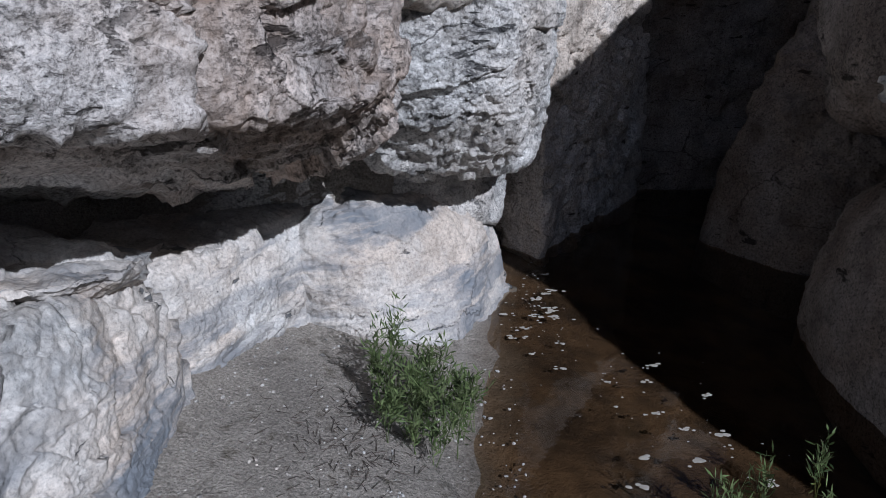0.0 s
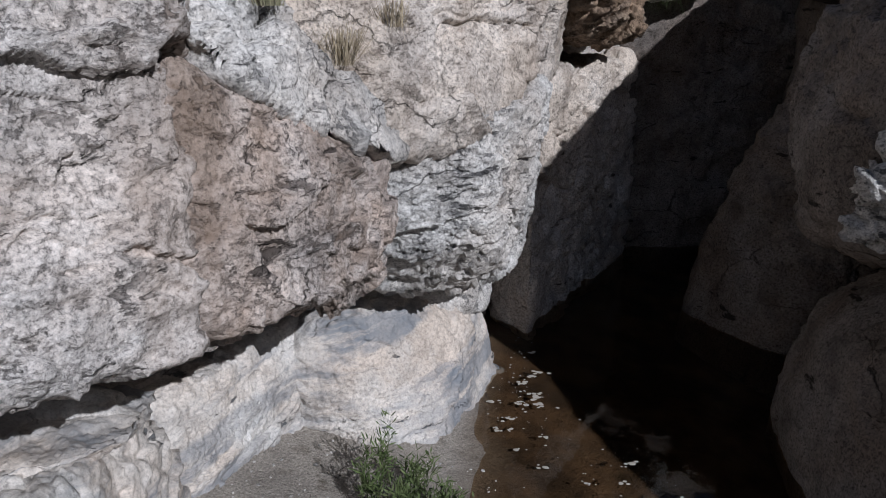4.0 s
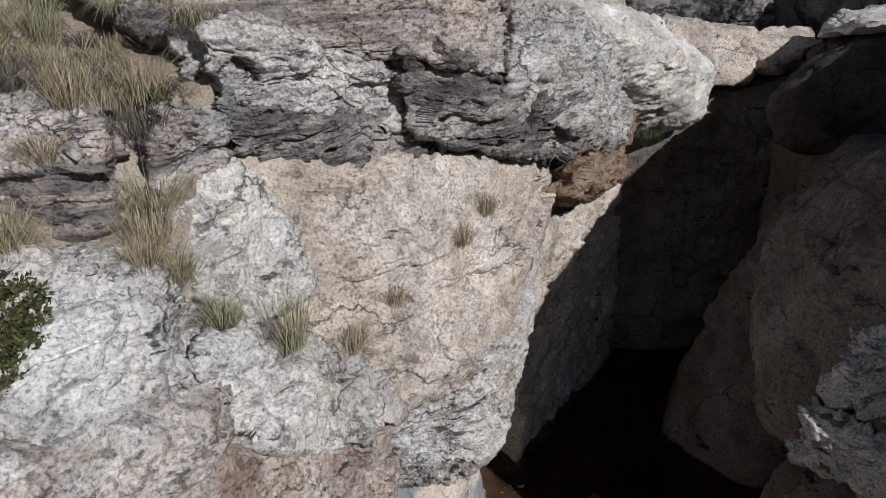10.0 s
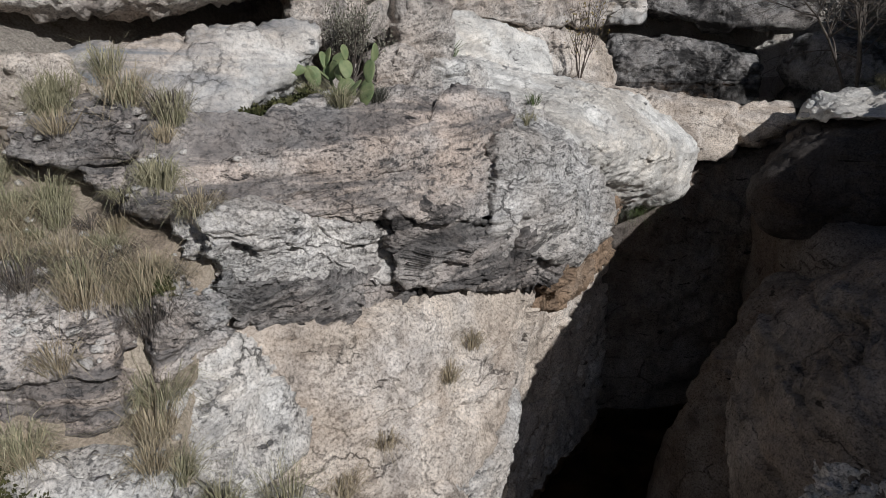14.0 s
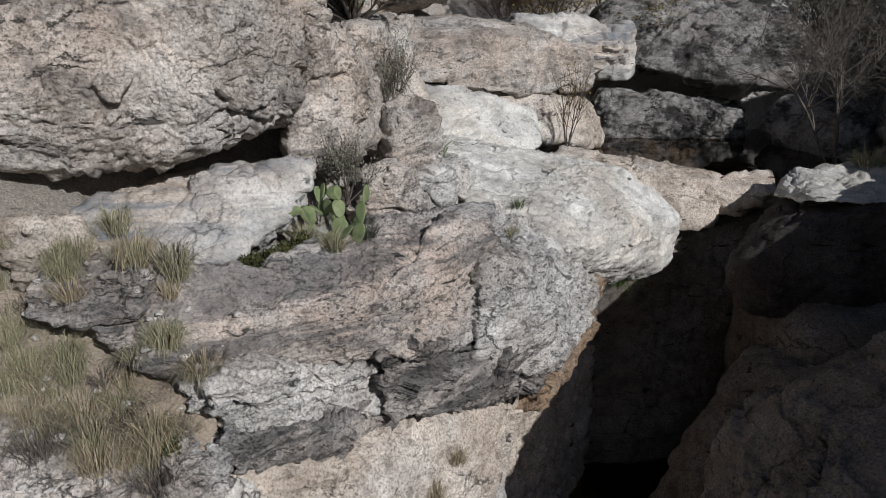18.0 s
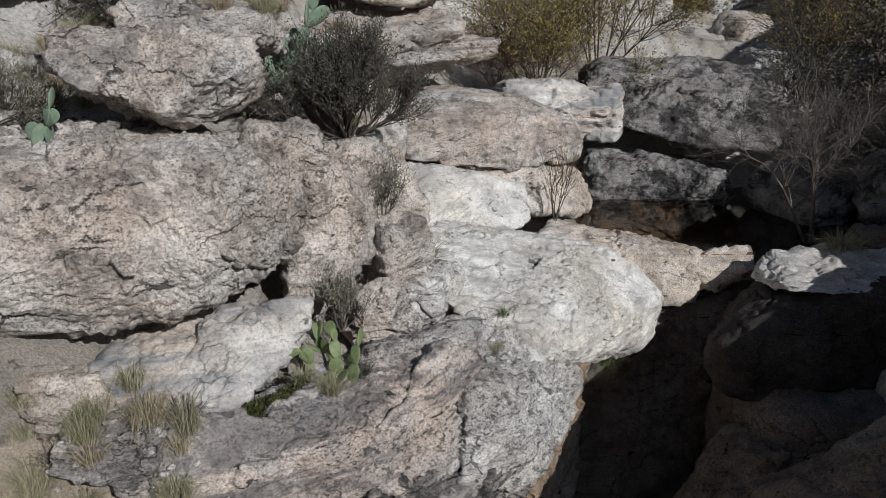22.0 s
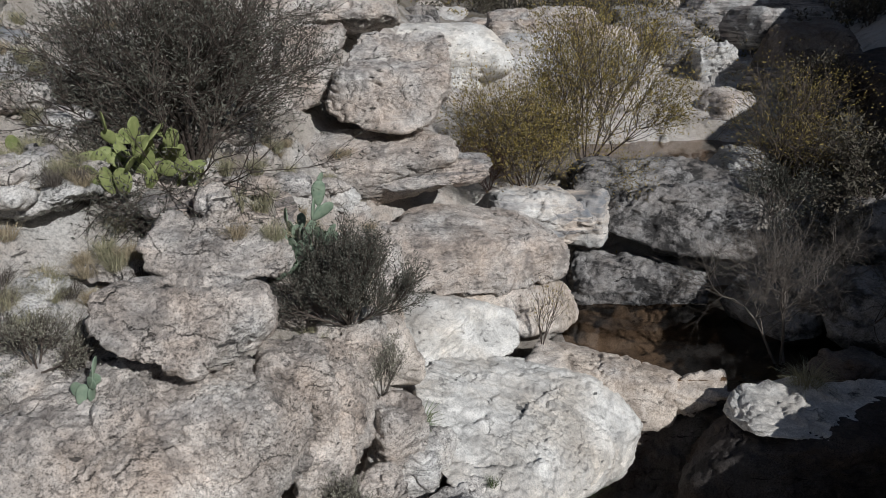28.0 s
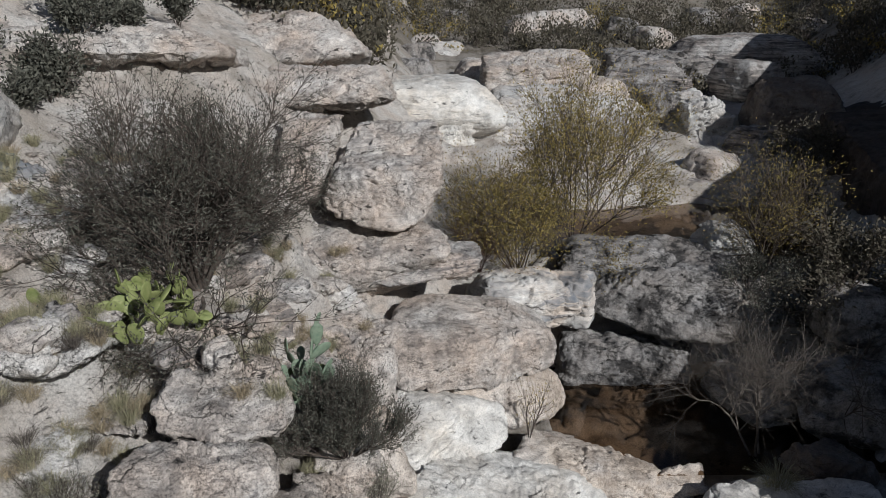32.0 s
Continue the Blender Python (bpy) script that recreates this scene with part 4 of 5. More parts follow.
boulder(-2.0, 4.38, 5.2, 0.85, 0.5, 0.36, 3, BAND, "thin dark slab in the grass", "slab")
boulder(-1.2, 8.55, 6.5, 1.1, 0.9, 0.9, 10, BOULDER, "pale rock below the tall prickly pear")
boulder(-0.66, 7.85, 6.1, 0.95, 0.9, 0.85, -20, BOULDER, "pale rock below the dense shrub")
boulder(-0.02, 7.2, 5.35, 0.62, 0.6, 0.85, 30, BOULDER, "small rounded rock beside the yucca")
boulder(-1.02, 6.4, 6.85, 0.75, 0.6, 0.5, 15, BOULDER, "wedged rock behind the giant boulder")
boulder(-0.5, 9.0, 5.6, 1.3, 1.6, 0.8, 15, TAN, "tan rock in the shade of the shrub")

rock("boulder", [(-1.6, 13.5, 8.53), (-0.78, 13.15, 8.22), (-0.06, 13.0, 8.2), (0.43, 13.3, 8.32), (-1.35, 13.7, 9.31), (0.79, 13.6, 9.13), (-1.13, 14.0, 9.41), (0.76, 14.1, 9.33), (-1.6, 15.1, 8.53), (-0.78, 14.75, 8.22), (-0.06, 14.6, 8.2), (0.43, 14.9, 8.32), (-1.35, 15.3, 9.31), (0.79, 15.2, 9.13), (-1.13, 15.6, 9.41), (0.76, 15.7, 9.33)], BOULDER, "angular leaning boulder over a deep shadow", 6, 20, 0.03, 1.1, 1.1, group="slope boulders")
rock("slab", [(-2.6, 12.7, 7.67), (-1.19, 12.5, 7.33), (-0.11, 12.5, 7.73), (0.97, 12.7, 8.0), (-3.2, 13.6, 8.05), (-1.32, 13.9, 7.77), (0.89, 13.5, 8.14), (-2.92, 15.0, 7.92), (-0.19, 15.0, 7.92), (-2.6, 13.3, 6.92), (-1.19, 13.1, 6.58), (-0.11, 13.1, 6.98), (0.97, 13.3, 7.25), (-3.2, 14.2, 7.3), (-1.32, 14.5, 7.02), (0.89, 14.1, 7.39), (-2.92, 15.6, 7.17), (-0.19, 15.6, 7.17)], BOULDER, "broad pale slab under the leaning boulder", 6, 14, 0.03, 0.9, group="slope boulders")
rock("slab", [(-1.0, 12.75, 7.29), (-0.23, 12.6, 7.17), (1.42, 12.8, 7.38), (-0.77, 12.7, 7.66), (1.66, 13.1, 7.68), (0.1, 12.9, 7.87), (-1.0, 13.95, 7.24), (-0.23, 13.8, 7.12), (1.42, 14.0, 7.33), (-0.77, 13.9, 7.61), (1.66, 14.3, 7.63), (0.1, 14.1, 7.82)], BAND, "dark layered lens of rock over a shadowed gap", 6, 12, 0.03, 0.8, 1.2, 3.0, group="slope boulders")
rock("boulder", [(-2.53, 14.0, 8.23), (-1.72, 13.9, 8.65), (-2.6, 14.5, 9.48), (-1.43, 14.5, 9.65), (-2.6, 15.4, 10.09), (-1.39, 15.4, 10.09), (-2.53, 15.6, 8.03), (-1.72, 15.5, 8.45), (-2.6, 16.1, 9.28), (-1.43, 16.1, 9.45), (-2.6, 17.0, 9.89), (-1.39, 17.0, 9.89)], BOULDER, "cracked block beside the leaning boulder", 6, 20, 0.03, 1.1, 1.2, group="slope boulders")
rock("boulder", [(-1.26, 14.5, 9.26), (0.82, 14.5, 9.27), (-1.31, 14.7, 9.53), (0.87, 14.9, 9.64), (-0.94, 15.8, 9.9), (0.7, 15.8, 9.91), (-1.26, 15.9, 8.96), (0.82, 15.9, 8.97), (-1.31, 16.1, 9.23), (0.87, 16.3, 9.34), (-0.94, 17.2, 9.6), (0.7, 17.2, 9.61)], BOULDER, "stacked layered block behind the leaning boulder", 6, 20, 0.03, 1.1, 1.4, 3.0, group="slope boulders")
rock("slab", [(-3.34, 17.2, 9.98), (-1.23, 17.0, 10.04), (-3.45, 17.2, 10.34), (-0.9, 17.2, 10.41), (-3.64, 19.0, 10.87), (-0.43, 19.0, 10.8), (-0.25, 17.8, 10.14), (-3.34, 19.0, 9.58), (-1.23, 18.8, 9.64), (-3.45, 19.0, 9.94), (-0.9, 19.0, 10.01), (-3.64, 20.8, 10.47), (-0.43, 20.8, 10.4), (-0.25, 19.6, 9.74)], BOULDER, "long pale ledge of rock", 6, 14, 0.03, 1.0, 1.4, 2.4, group="slope boulders")
rock("outcrop", [(-5.0, 19.5, 11.03), (-2.7, 19.5, 10.89), (-1.08, 20.0, 11.1), (-4.98, 20.5, 11.6), (-4.09, 22.5, 12.24), (-2.15, 21.5, 11.73), (-1.11, 20.5, 11.32), (-5.44, 22.5, 12.15), (-5.0, 21.7, 10.43), (-2.7, 21.7, 10.29), (-1.08, 22.2, 10.5), (-4.98, 22.7, 11.0), (-4.09, 24.7, 11.64), (-2.15, 23.7, 11.13), (-1.11, 22.7, 10.72), (-5.44, 24.7, 11.55)], BOULDER, "pale layered outcrop on the ridge", 6, 14, 0.04, 1.2, 1.0, 2.6, group="slope boulders")
rock("outcrop", [(-7.66, 13.5, 11.49), (-6.14, 13.5, 11.5), (-5.27, 15.0, 11.51), (-3.79, 16.0, 11.33), (-8.38, 15.0, 12.19), (-7.08, 16.0, 12.24), (-5.63, 16.5, 12.06), (-3.98, 16.6, 11.59), (-7.66, 15.5, 10.89), (-6.14, 15.5, 10.9), (-5.27, 17.0, 10.91), (-3.79, 18.0, 10.73), (-8.38, 17.0, 11.59), (-7.08, 18.0, 11.64), (-5.63, 18.5, 11.46), (-3.98, 18.6, 10.99)], BOULDER, "pale ledge with a shadowed overhang", 6, 14, 0.04, 1.2, 1.0, 2.6, group="slope boulders")
rock("slab", [(-1.01, 10.2, 6.43), (-0.17, 10.5, 5.82), (-0.07, 11.0, 6.84), (-0.05, 11.9, 6.9), (-1.05, 12.0, 6.8), (-1.13, 10.8, 6.74), (-1.01, 11.0, 5.63), (-0.17, 11.3, 5.02), (-0.07, 11.8, 6.04), (-0.05, 12.7, 6.1), (-1.05, 12.8, 6.0), (-1.13, 11.6, 5.94)], BOULDER, "pale sloping rock beside the stream slab", 6, 12, 0.03, 0.8, group="slope boulders")
rock("boulder", [(-3.28, 7.95, 8.2), (-2.45, 7.9, 8.19), (-3.33, 8.0, 8.46), (-2.32, 8.1, 8.46), (-3.16, 8.5, 8.46), (-2.47, 8.5, 8.46), (-3.28, 8.45, 7.9), (-2.45, 8.4, 7.89), (-3.33, 8.5, 8.16), (-2.32, 8.6, 8.16), (-3.16, 9.0, 8.16), (-2.47, 9.0, 8.16)], BOULDER, "flat-topped pink boulder below the prickly pear", 6, 14, 0.03, 1.0, group="slope boulders")
rock("boulder", [(-2.34, 8.3, 8.23), (-1.59, 8.3, 8.18), (-2.34, 8.4, 8.45), (-1.65, 8.5, 8.43), (-2.23, 8.9, 8.51), (-1.84, 8.9, 8.49), (-2.34, 8.8, 7.93), (-1.59, 8.8, 7.88), (-2.34, 8.9, 8.15), (-1.65, 9.0, 8.13), (-2.23, 9.4, 8.21), (-1.84, 9.4, 8.19)], GREY, "smooth blue-grey rock in dry grass", 5, 9, 0.03, 0.5, group="slope boulders")
rock("boulder", [(-4.31, 7.1, 8.44), (-3.67, 7.0, 8.5), (-3.28, 7.2, 8.71), (-4.3, 7.2, 8.77), (-4.07, 7.8, 8.92), (-3.56, 7.6, 8.79), (-4.68, 7.9, 8.88), (-4.31, 7.8, 8.29), (-3.67, 7.7, 8.35), (-3.28, 7.9, 8.56), (-4.3, 7.9, 8.62), (-4.07, 8.5, 8.77), (-3.56, 8.3, 8.64), (-4.68, 8.6, 8.73)], GREY, "grey boulder with a shadowed foot on the slope", 6, 14, 0.04, 1.0, group="slope boulders")
rock("boulder", [(-2.55, 6.75, 8.34), (-2.51, 6.6, 8.06), (-1.66, 6.5, 7.98), (-1.14, 6.6, 8.06), (-1.22, 6.9, 8.25), (-2.42, 7.3, 8.45), (-1.43, 7.3, 8.4), (-2.55, 7.65, 8.09), (-2.51, 7.5, 7.81), (-1.66, 7.4, 7.73), (-1.14, 7.5, 7.81), (-1.22, 7.8, 8.0), (-2.42, 8.2, 8.2), (-1.43, 8.2, 8.15)], BOULDER, "pale split boulder behind the angular boulder", 6, 20, 0.03, 1.1, 1.3, group="slope boulders")
rock("boulder", [(-2.55, 5.5, 7.88), (-2.32, 5.4, 7.72), (-1.66, 5.3, 7.62), (-1.13, 5.75, 7.83), (-2.69, 5.8, 8.12), (-1.11, 5.95, 8.1), (-2.56, 6.2, 8.11), (-1.33, 6.3, 8.06), (-2.55, 6.0, 7.6), (-2.32, 5.9, 7.44), (-1.66, 5.8, 7.34), (-1.13, 6.25, 7.55), (-2.69, 6.3, 7.84), (-1.11, 6.45, 7.82), (-2.56, 6.7, 7.83), (-1.33, 6.8, 7.78)], BOULDER, "angular granite boulder resting on the giant boulder", 6, 20, 0.03, 1.1, 1.3, group="slope boulders")
rock("boulder", [(-4.03, 6.3, 7.54), (-3.23, 6.2, 7.53), (-4.16, 6.6, 7.77), (-3.47, 6.6, 7.76), (-3.77, 6.9, 7.73), (-4.03, 6.9, 7.14), (-3.23, 6.8, 7.13), (-4.16, 7.2, 7.37), (-3.47, 7.2, 7.36), (-3.77, 7.5, 7.33)], GREY, "pale stone half buried in the slope", 5, 10, 0.04, 0.8, group="slope boulders")
rock("boulder", [(-3.96, 7.0, 7.91), (-2.77, 6.9, 7.82), (-4.05, 7.3, 7.96), (-2.8, 7.2, 7.96), (-3.96, 7.5, 7.61), (-2.77, 7.4, 7.52), (-4.05, 7.8, 7.66), (-2.8, 7.7, 7.66)], BOULDER, "low broken rock in the grass", 5, 10, 0.05, 1.2, 1.8, group="slope boulders")
rock("boulder", [(-4.84, 9.2, 9.41), (-4.32, 9.0, 9.02), (-5.31, 9.2, 9.48), (-5.95, 10.6, 10.31), (-5.21, 10.3, 10.11), (-4.53, 9.6, 9.65), (-5.44, 10.2, 9.11), (-4.92, 10.0, 8.72), (-5.91, 10.2, 9.18), (-6.55, 11.6, 10.01), (-5.81, 11.3, 9.81), (-5.13, 10.6, 9.35)], WHITE, "tall pale rock face beside the big shrub", 6, 14, 0.04, 1.0, group="slope boulders")

# ---- rocks of the stream beyond the pool ----
boulder(2.6, 14.3, 5.7, 2.3, 1.5, 1.15, 10, WHITE, "white stream-worn rock beside the dark boulder", sub=6, group="stream rocks")
boulder(3.7, 14.6, 5.6, 1.3, 1.2, 1.0, -20, WHITE, "white stream-worn rock beside the dark boulder", group="stream rocks")
boulder(5.6, 15.6, 6.3, 4.2, 1.6, 0.75, -4, VARNISH_SHADE, "dark rock sill in front of the far pool", "sill", 6, group="stream rocks")
boulder(7.9, 16.4, 6.2, 1.2, 1.2, 0.95, 10, GREY, "rounded rock at the far pool", group="stream rocks")
# bank rocks: dark varnish colour also carries the bank's shade
boulder(9.4, 13.2, 5.9, 1.6, 1.4, 1.1, 5, VARNISH_SHADE, "varnished rock on the creek bank, darkened for its shade", group="bank rocks")
boulder(7.3, 12.4, 4.4, 1.6, 1.6, 1.1, 25, VARNISH_SHADE, "varnished rock in the pool's corner, darkened for its shade", group="bank rocks")
boulder(8.6, 11.6, 4.6, 1.6, 1.8, 1.2, -25, VARNISH_SHADE, "varnished rock on the creek bank, darkened for its shade", group="bank rocks")
boulder(7.6, 10.4, 4.3, 1.5, 1.1, 0.7, 15, SHADE, "low dark rock under the bare tree", group="bank rocks")
def layered_block(name, front, deep, rise, mat, label, sub=6, flat=2.6):
    """A joint-bounded block of the upper fall: its face, and how deep it runs back and how much it rises on the way."""
    back = [(x, y + deep, z + (rise if z > sum(c[2] for c in front) / len(front) else 0)) for x, y, z in front]
    return rock(name, list(front) + back, mat, label, sub, 22, 0.02, 1.4, 1.0, flat, ledges=1.6, group="upper fall rocks")


layered_block("chute_rock", [(0.9, 24.9, 8.3), (2.15, 24.9, 8.5), (2.38, 24.3, 6.1), (1.2, 24.2, 5.9), (1.0, 24.5, 7.3)], 2.6, 0.5, BLEACHED, "white water-polished chute of the upper fall")
boulder(0.6, 28.0, 7.6, 5.4, 7.0, 1.9, 4, BLEACHED, "broad white rock apron above the upper fall", "apron_rock", 6, 10, 0.04, 0.6, group="upper fall rocks")
layered_block("block", [(2.36, 25.4, 8.15), (2.34, 25.4, 7.3), (3.55, 25.4, 7.04), (4.8, 25.4, 7.06), (7.68, 25.4, 7.4), (8.9, 25.4, 7.52), (8.74, 25.6, 8.6), (7.1, 25.8, 8.95), (4.7, 25.8, 9.0), (3.1, 25.6, 8.75)], 2.4, 0.3, GREY, "long pale grey block above the far pool")
layered_block("ledge", [(3.3, 25.1, 6.85), (4.8, 25.0, 6.9), (7.8, 25.0, 7.25), (9.1, 25.0, 7.02), (9.1, 24.9, 6.3), (6.9, 24.9, 6.2), (3.7, 25.0, 6.0)], 2.0, 0.0, TAN, "tan ledge below the grey block")
boulder(8.6, 21.9, 6.2, 4.2, 2.2, 0.9, -3, BAND, "dark layered ledge above the far pool", "ledge", 6, group="upper fall rocks")
layered_block("ledge", [(5.2, 23.6, 6.5), (7.2, 23.4, 6.52), (10.9, 23.4, 6.7), (11.2, 23.3, 6.2), (9.2, 23.2, 6.0), (6.9, 23.2, 5.8), (5.2, 23.4, 5.9)], 2.2, 0.1, BAND, "dark layered ledge of gneiss", 6, 3.4)
layered_block("block", [(10.1, 25.8, 8.85), (11.2, 25.7, 9.0), (11.9, 25.9, 8.5), (12.2, 25.9, 6.2), (10.5, 25.8, 6.3)], 2.4, 0.2, GREY, "tall pale block with a black shaded flank")
# dark block added where only shadow falls between the pale ones
layered_block("block", [(9.0, 26.8, 9.0), (10.2, 26.8, 9.1), (10.3, 26.7, 6.4), (9.2, 26.7, 6.7)], 2.0, 0.2, VARNISH_SHADE, "dark block added for the shadow between pale blocks")
layered_block("outcrop", [(3.4, 33.0, 9.4), (8.2, 33.0, 9.7), (8.4, 32.8, 8.4), (3.2, 32.8, 8.2)], 3.0, 0.5, BOULDER, "pale layered outcrop behind the upper fall")
layered_block("outcrop", [(9.4, 33.5, 9.8), (14.4, 33.2, 9.7), (16.0, 33.4, 9.3), (16.2, 33.0, 8.0), (9.2, 33.2, 8.2)], 3.0, 0.4, VARNISH_SHADE, "dark layered outcrop behind the upper fall")
boulder(7.2, 28.2, 8.0, 2.5, 2.2, 1.5, 20, TAN, "tan rounded boulder above the fall", group="upper fall rocks")
# dark materials here stand for the far bank's shade
boulder(14.0, 25.8, 7.4, 3.0, 2.6, 2.4, -10, SHADE, "block on the far creek bank, shade in its colour", "block", 6, 12, group="upper fall rocks")
boulder(13.4, 28.2, 8.8, 2.6, 2.2, 1.5, 25, DARKBAND, "layered boulder on the far creek bank, darkened for shade", group="upper fall rocks")
boulder(10.5, 33.0, 8.2, 4.0, 3.0, 1.3, -12, DARKBAND, "dark boulder above the fall", group="upper fall rocks")
boulder(3.75, 38.2, 7.8, 3.0, 2.5, 1.6, 15, BOULDER, "pale boulder in the far stream bed", group="upper fall rocks")
boulder(1.8, 45.4, 8.1, 2.6, 3.0, 1.6, -15, GREY, "pale boulder in the far stream bed", group="upper fall rocks")
boulder(6.2, 36.2, 7.9, 3.4, 2.5, 1.6, 8, BOULDER, "pale boulder in the far stream bed", group="upper fall rocks")
boulder(9.8, 54.0, 9.0, 6.2, 4.0, 2.4, 5, BOULDER, "pale outcrop below the far scrub", "outcrop", group="upper fall rocks")
boulder(16.2, 36.0, 8.6, 7.2, 4.0, 2.0, -8, DARKBAND, "long dark ledge on the far bank", "outcrop", group="upper fall rocks")
far = random.Random(5)
for i in range(46):
    y = far.uniform(22, 75)
    x = far.uniform(-0.36, 0.62) * y + far.uniform(-2, 2)
    if abs(x - 4 - 0.05 * y) < 3.5 and y < 45:
        continue
    w = far.uniform(0.9, 2.8)
    z = float(ground_height(np.array([x]), np.array([y]))[0])
    boulder(x, y, z - 0.3 * w, w, w * far.uniform(0.7, 1.1), w * far.uniform(0.55, 0.85), far.uniform(0, 90), far.choice((BOULDER, VARNISH_SHADE, DARKBAND)), "weathered boulder on the far slope", sub=4, group="far boulders")


# ---- plants ----
bpy.context.view_layer.update()
STILL = bpy.context.evaluated_depsgraph_get()


def rest(x, y, top=30.0):
    """Height of whatever rock or soil lies at x, y below top."""
    hit, place, _, _, _, _ = scene.ray_cast(STILL, Vector((x, y, top)), Vector((0, 0, -1)))
    return place.z if hit else 0.0


def blades(rnd, n, height, spread, width, droop, wild=0.5, base=0.05):
    """Tapered grass blades in two bends, as quads."""
    v, f = [], []
    for _ in range(n):
        a = rnd.uniform(0, 2 * math.pi)
        out = Vector((math.cos(a), math.sin(a), 0))
        root = out * base * rnd.random()
        h = height * rnd.uniform(0.5, 1.1)
        lean = spread * rnd.uniform(0.1, 1.0)
        side = Vector((-out.y, out.x, 0)) * width / 2
        side.rotate(Euler((0, 0, rnd.uniform(-1.2, 1.2))))
        mid = root + out * lean * 0.42 + Vector((rnd.uniform(-1, 1), rnd.uniform(-1, 1), 0)) * wild * 0.08 * h + Vector((0, 0, h * 0.62))
        tip = root + out * lean + Vector((rnd.uniform(-1, 1), rnd.uniform(-1, 1), 0)) * wild * 0.2 * h + Vector((0, 0, h * (1 - droop * rnd.random())))
        i = len(v)
        v += [root - side, root + side, mid + side * 0.75, mid - side * 0.75, tip + side * 0.2, tip - side * 0.2]
        f += [(i, i + 1, i + 2, i + 3), (i + 3, i + 2, i + 4, i + 5)]
    return v, f


TUFTS = {}


def tuft(x, y, h, r, mat, label, n=120, kind=0, droop=0.5, width=0.0042, name="grass_tuft", z=None, group="grass tufts", wild=1.0):
    key = (h, r, mat.name, n, kind, droop, width)
    if key not in TUFTS:
        v, f = blades(random.Random(kind * 7 + n), int(n * 1.7), h, r, width, droop, wild, 0.25 * r + 0.02)
        TUFTS[key] = mesh_of(name, [p[:] for p in v], f, mat, False)
    ob = new(name, TUFTS[key])
    ob.location = (x, y, (rest(x, y) if z is None else z) - 0.015)
    ob.rotation_euler = (0, 0, (x * 37.7 + y * 91.3) % 6.28)
    return tagged(ob, label, "grass", group)


def branches(rnd, start, aim, length, radius, depth, split, spread, out, tips, bend=0.25, up=0.15):
    """Grow a branch as short tapered pieces; its tips are where the leaves go."""
    p, d, n = start.copy(), aim.normalized(), 4
    for i in range(n):
        d = (d + Vector((rnd.gauss(0, 1), rnd.gauss(0, 1), rnd.gauss(0, 1))) * bend * 0.4 + Vector((0, 0, up * 0.3))).normalized()
        q = p + d * length / n
        out.append((p.copy(), q.copy(), radius * (1 - 0.55 * i / n), radius * (1 - 0.55 * (i + 1) / n)))
        if depth == 0:
            tips.append((q.copy(), d.copy()))
        elif i >= 1:
            for _ in range(split if i > 1 else max(1, split - 1)):
                side = Vector((rnd.gauss(0, 1), rnd.gauss(0, 1), rnd.gauss(0, 1)))
                branches(rnd, q, d + side.normalized() * spread, length * rnd.uniform(0.45, 0.75), radius * 0.45, depth - 1, split, spread, out, tips, bend, up)
        p = q


def tube_mesh(name, segments, mat, sides=4):
    n = len(segments)
    p = np.array([g[0][:] for g in segments])
    q = np.array([g[1][:] for g in segments])
    d = q - p
    d /= np.maximum(np.linalg.norm(d, axis=1), 1e-9)[:, None]
    ref = np.where(np.abs(d[:, 2:3]) < 0.8, np.array((0.0, 0.0, 1.0)), np.array((1.0, 0.0, 0.0)))
    a = np.cross(d, ref)
    a /= np.linalg.norm(a, axis=1)[:, None]
    b = np.cross(d, a)
    rings = []
    for c, k in ((p, 2), (q, 3)):
        r = np.array([g[k] for g in segments])[:, None]
        for j in range(sides):
            t = 2 * math.pi * j / sides
            rings.append(c + (a * math.cos(t) + b * math.sin(t)) * r)
    v = np.stack(rings, 1).reshape(-1, 3)
    base = np.arange(n)[:, None, None] * 2 * sides
    f = np.array([(j, (j + 1) % sides, sides + (j + 1) % sides, sides + j) for j in range(sides)])[None]
    return mesh_of(name, v, (base + f).reshape(-1, 4), mat)


def leaf_mesh(name, rnd, tips, each, length, width, scatter, mat):
    gen = np.random.default_rng(rnd.randrange(1 << 30))
    p = np.repeat(np.array([t[0][:] for t in tips]), each, 0)
    d = np.repeat(np.array([t[1][:] for t in tips]), each, 0)
    n = len(p)
    c = p + gen.normal(size=(n, 3)) * scatter
    a = d * 0.9 + gen.normal(size=(n, 3)) * 0.8
    a *= (length * gen.uniform(0.6, 1.2, n) / np.maximum(np.linalg.norm(a, axis=1), 1e-9))[:, None]
    b = np.cross(a, gen.normal(size=(n, 3)))
    b *= (width / 2 / np.maximum(np.linalg.norm(b, axis=1), 1e-9))[:, None]
    v = np.stack([c, c + a * 0.5 + b, c + a, c + a * 0.5 - b], 1).reshape(-1, 3)
    return mesh_of(name, v, np.arange(4 * n).reshape(-1, 4), mat, False)


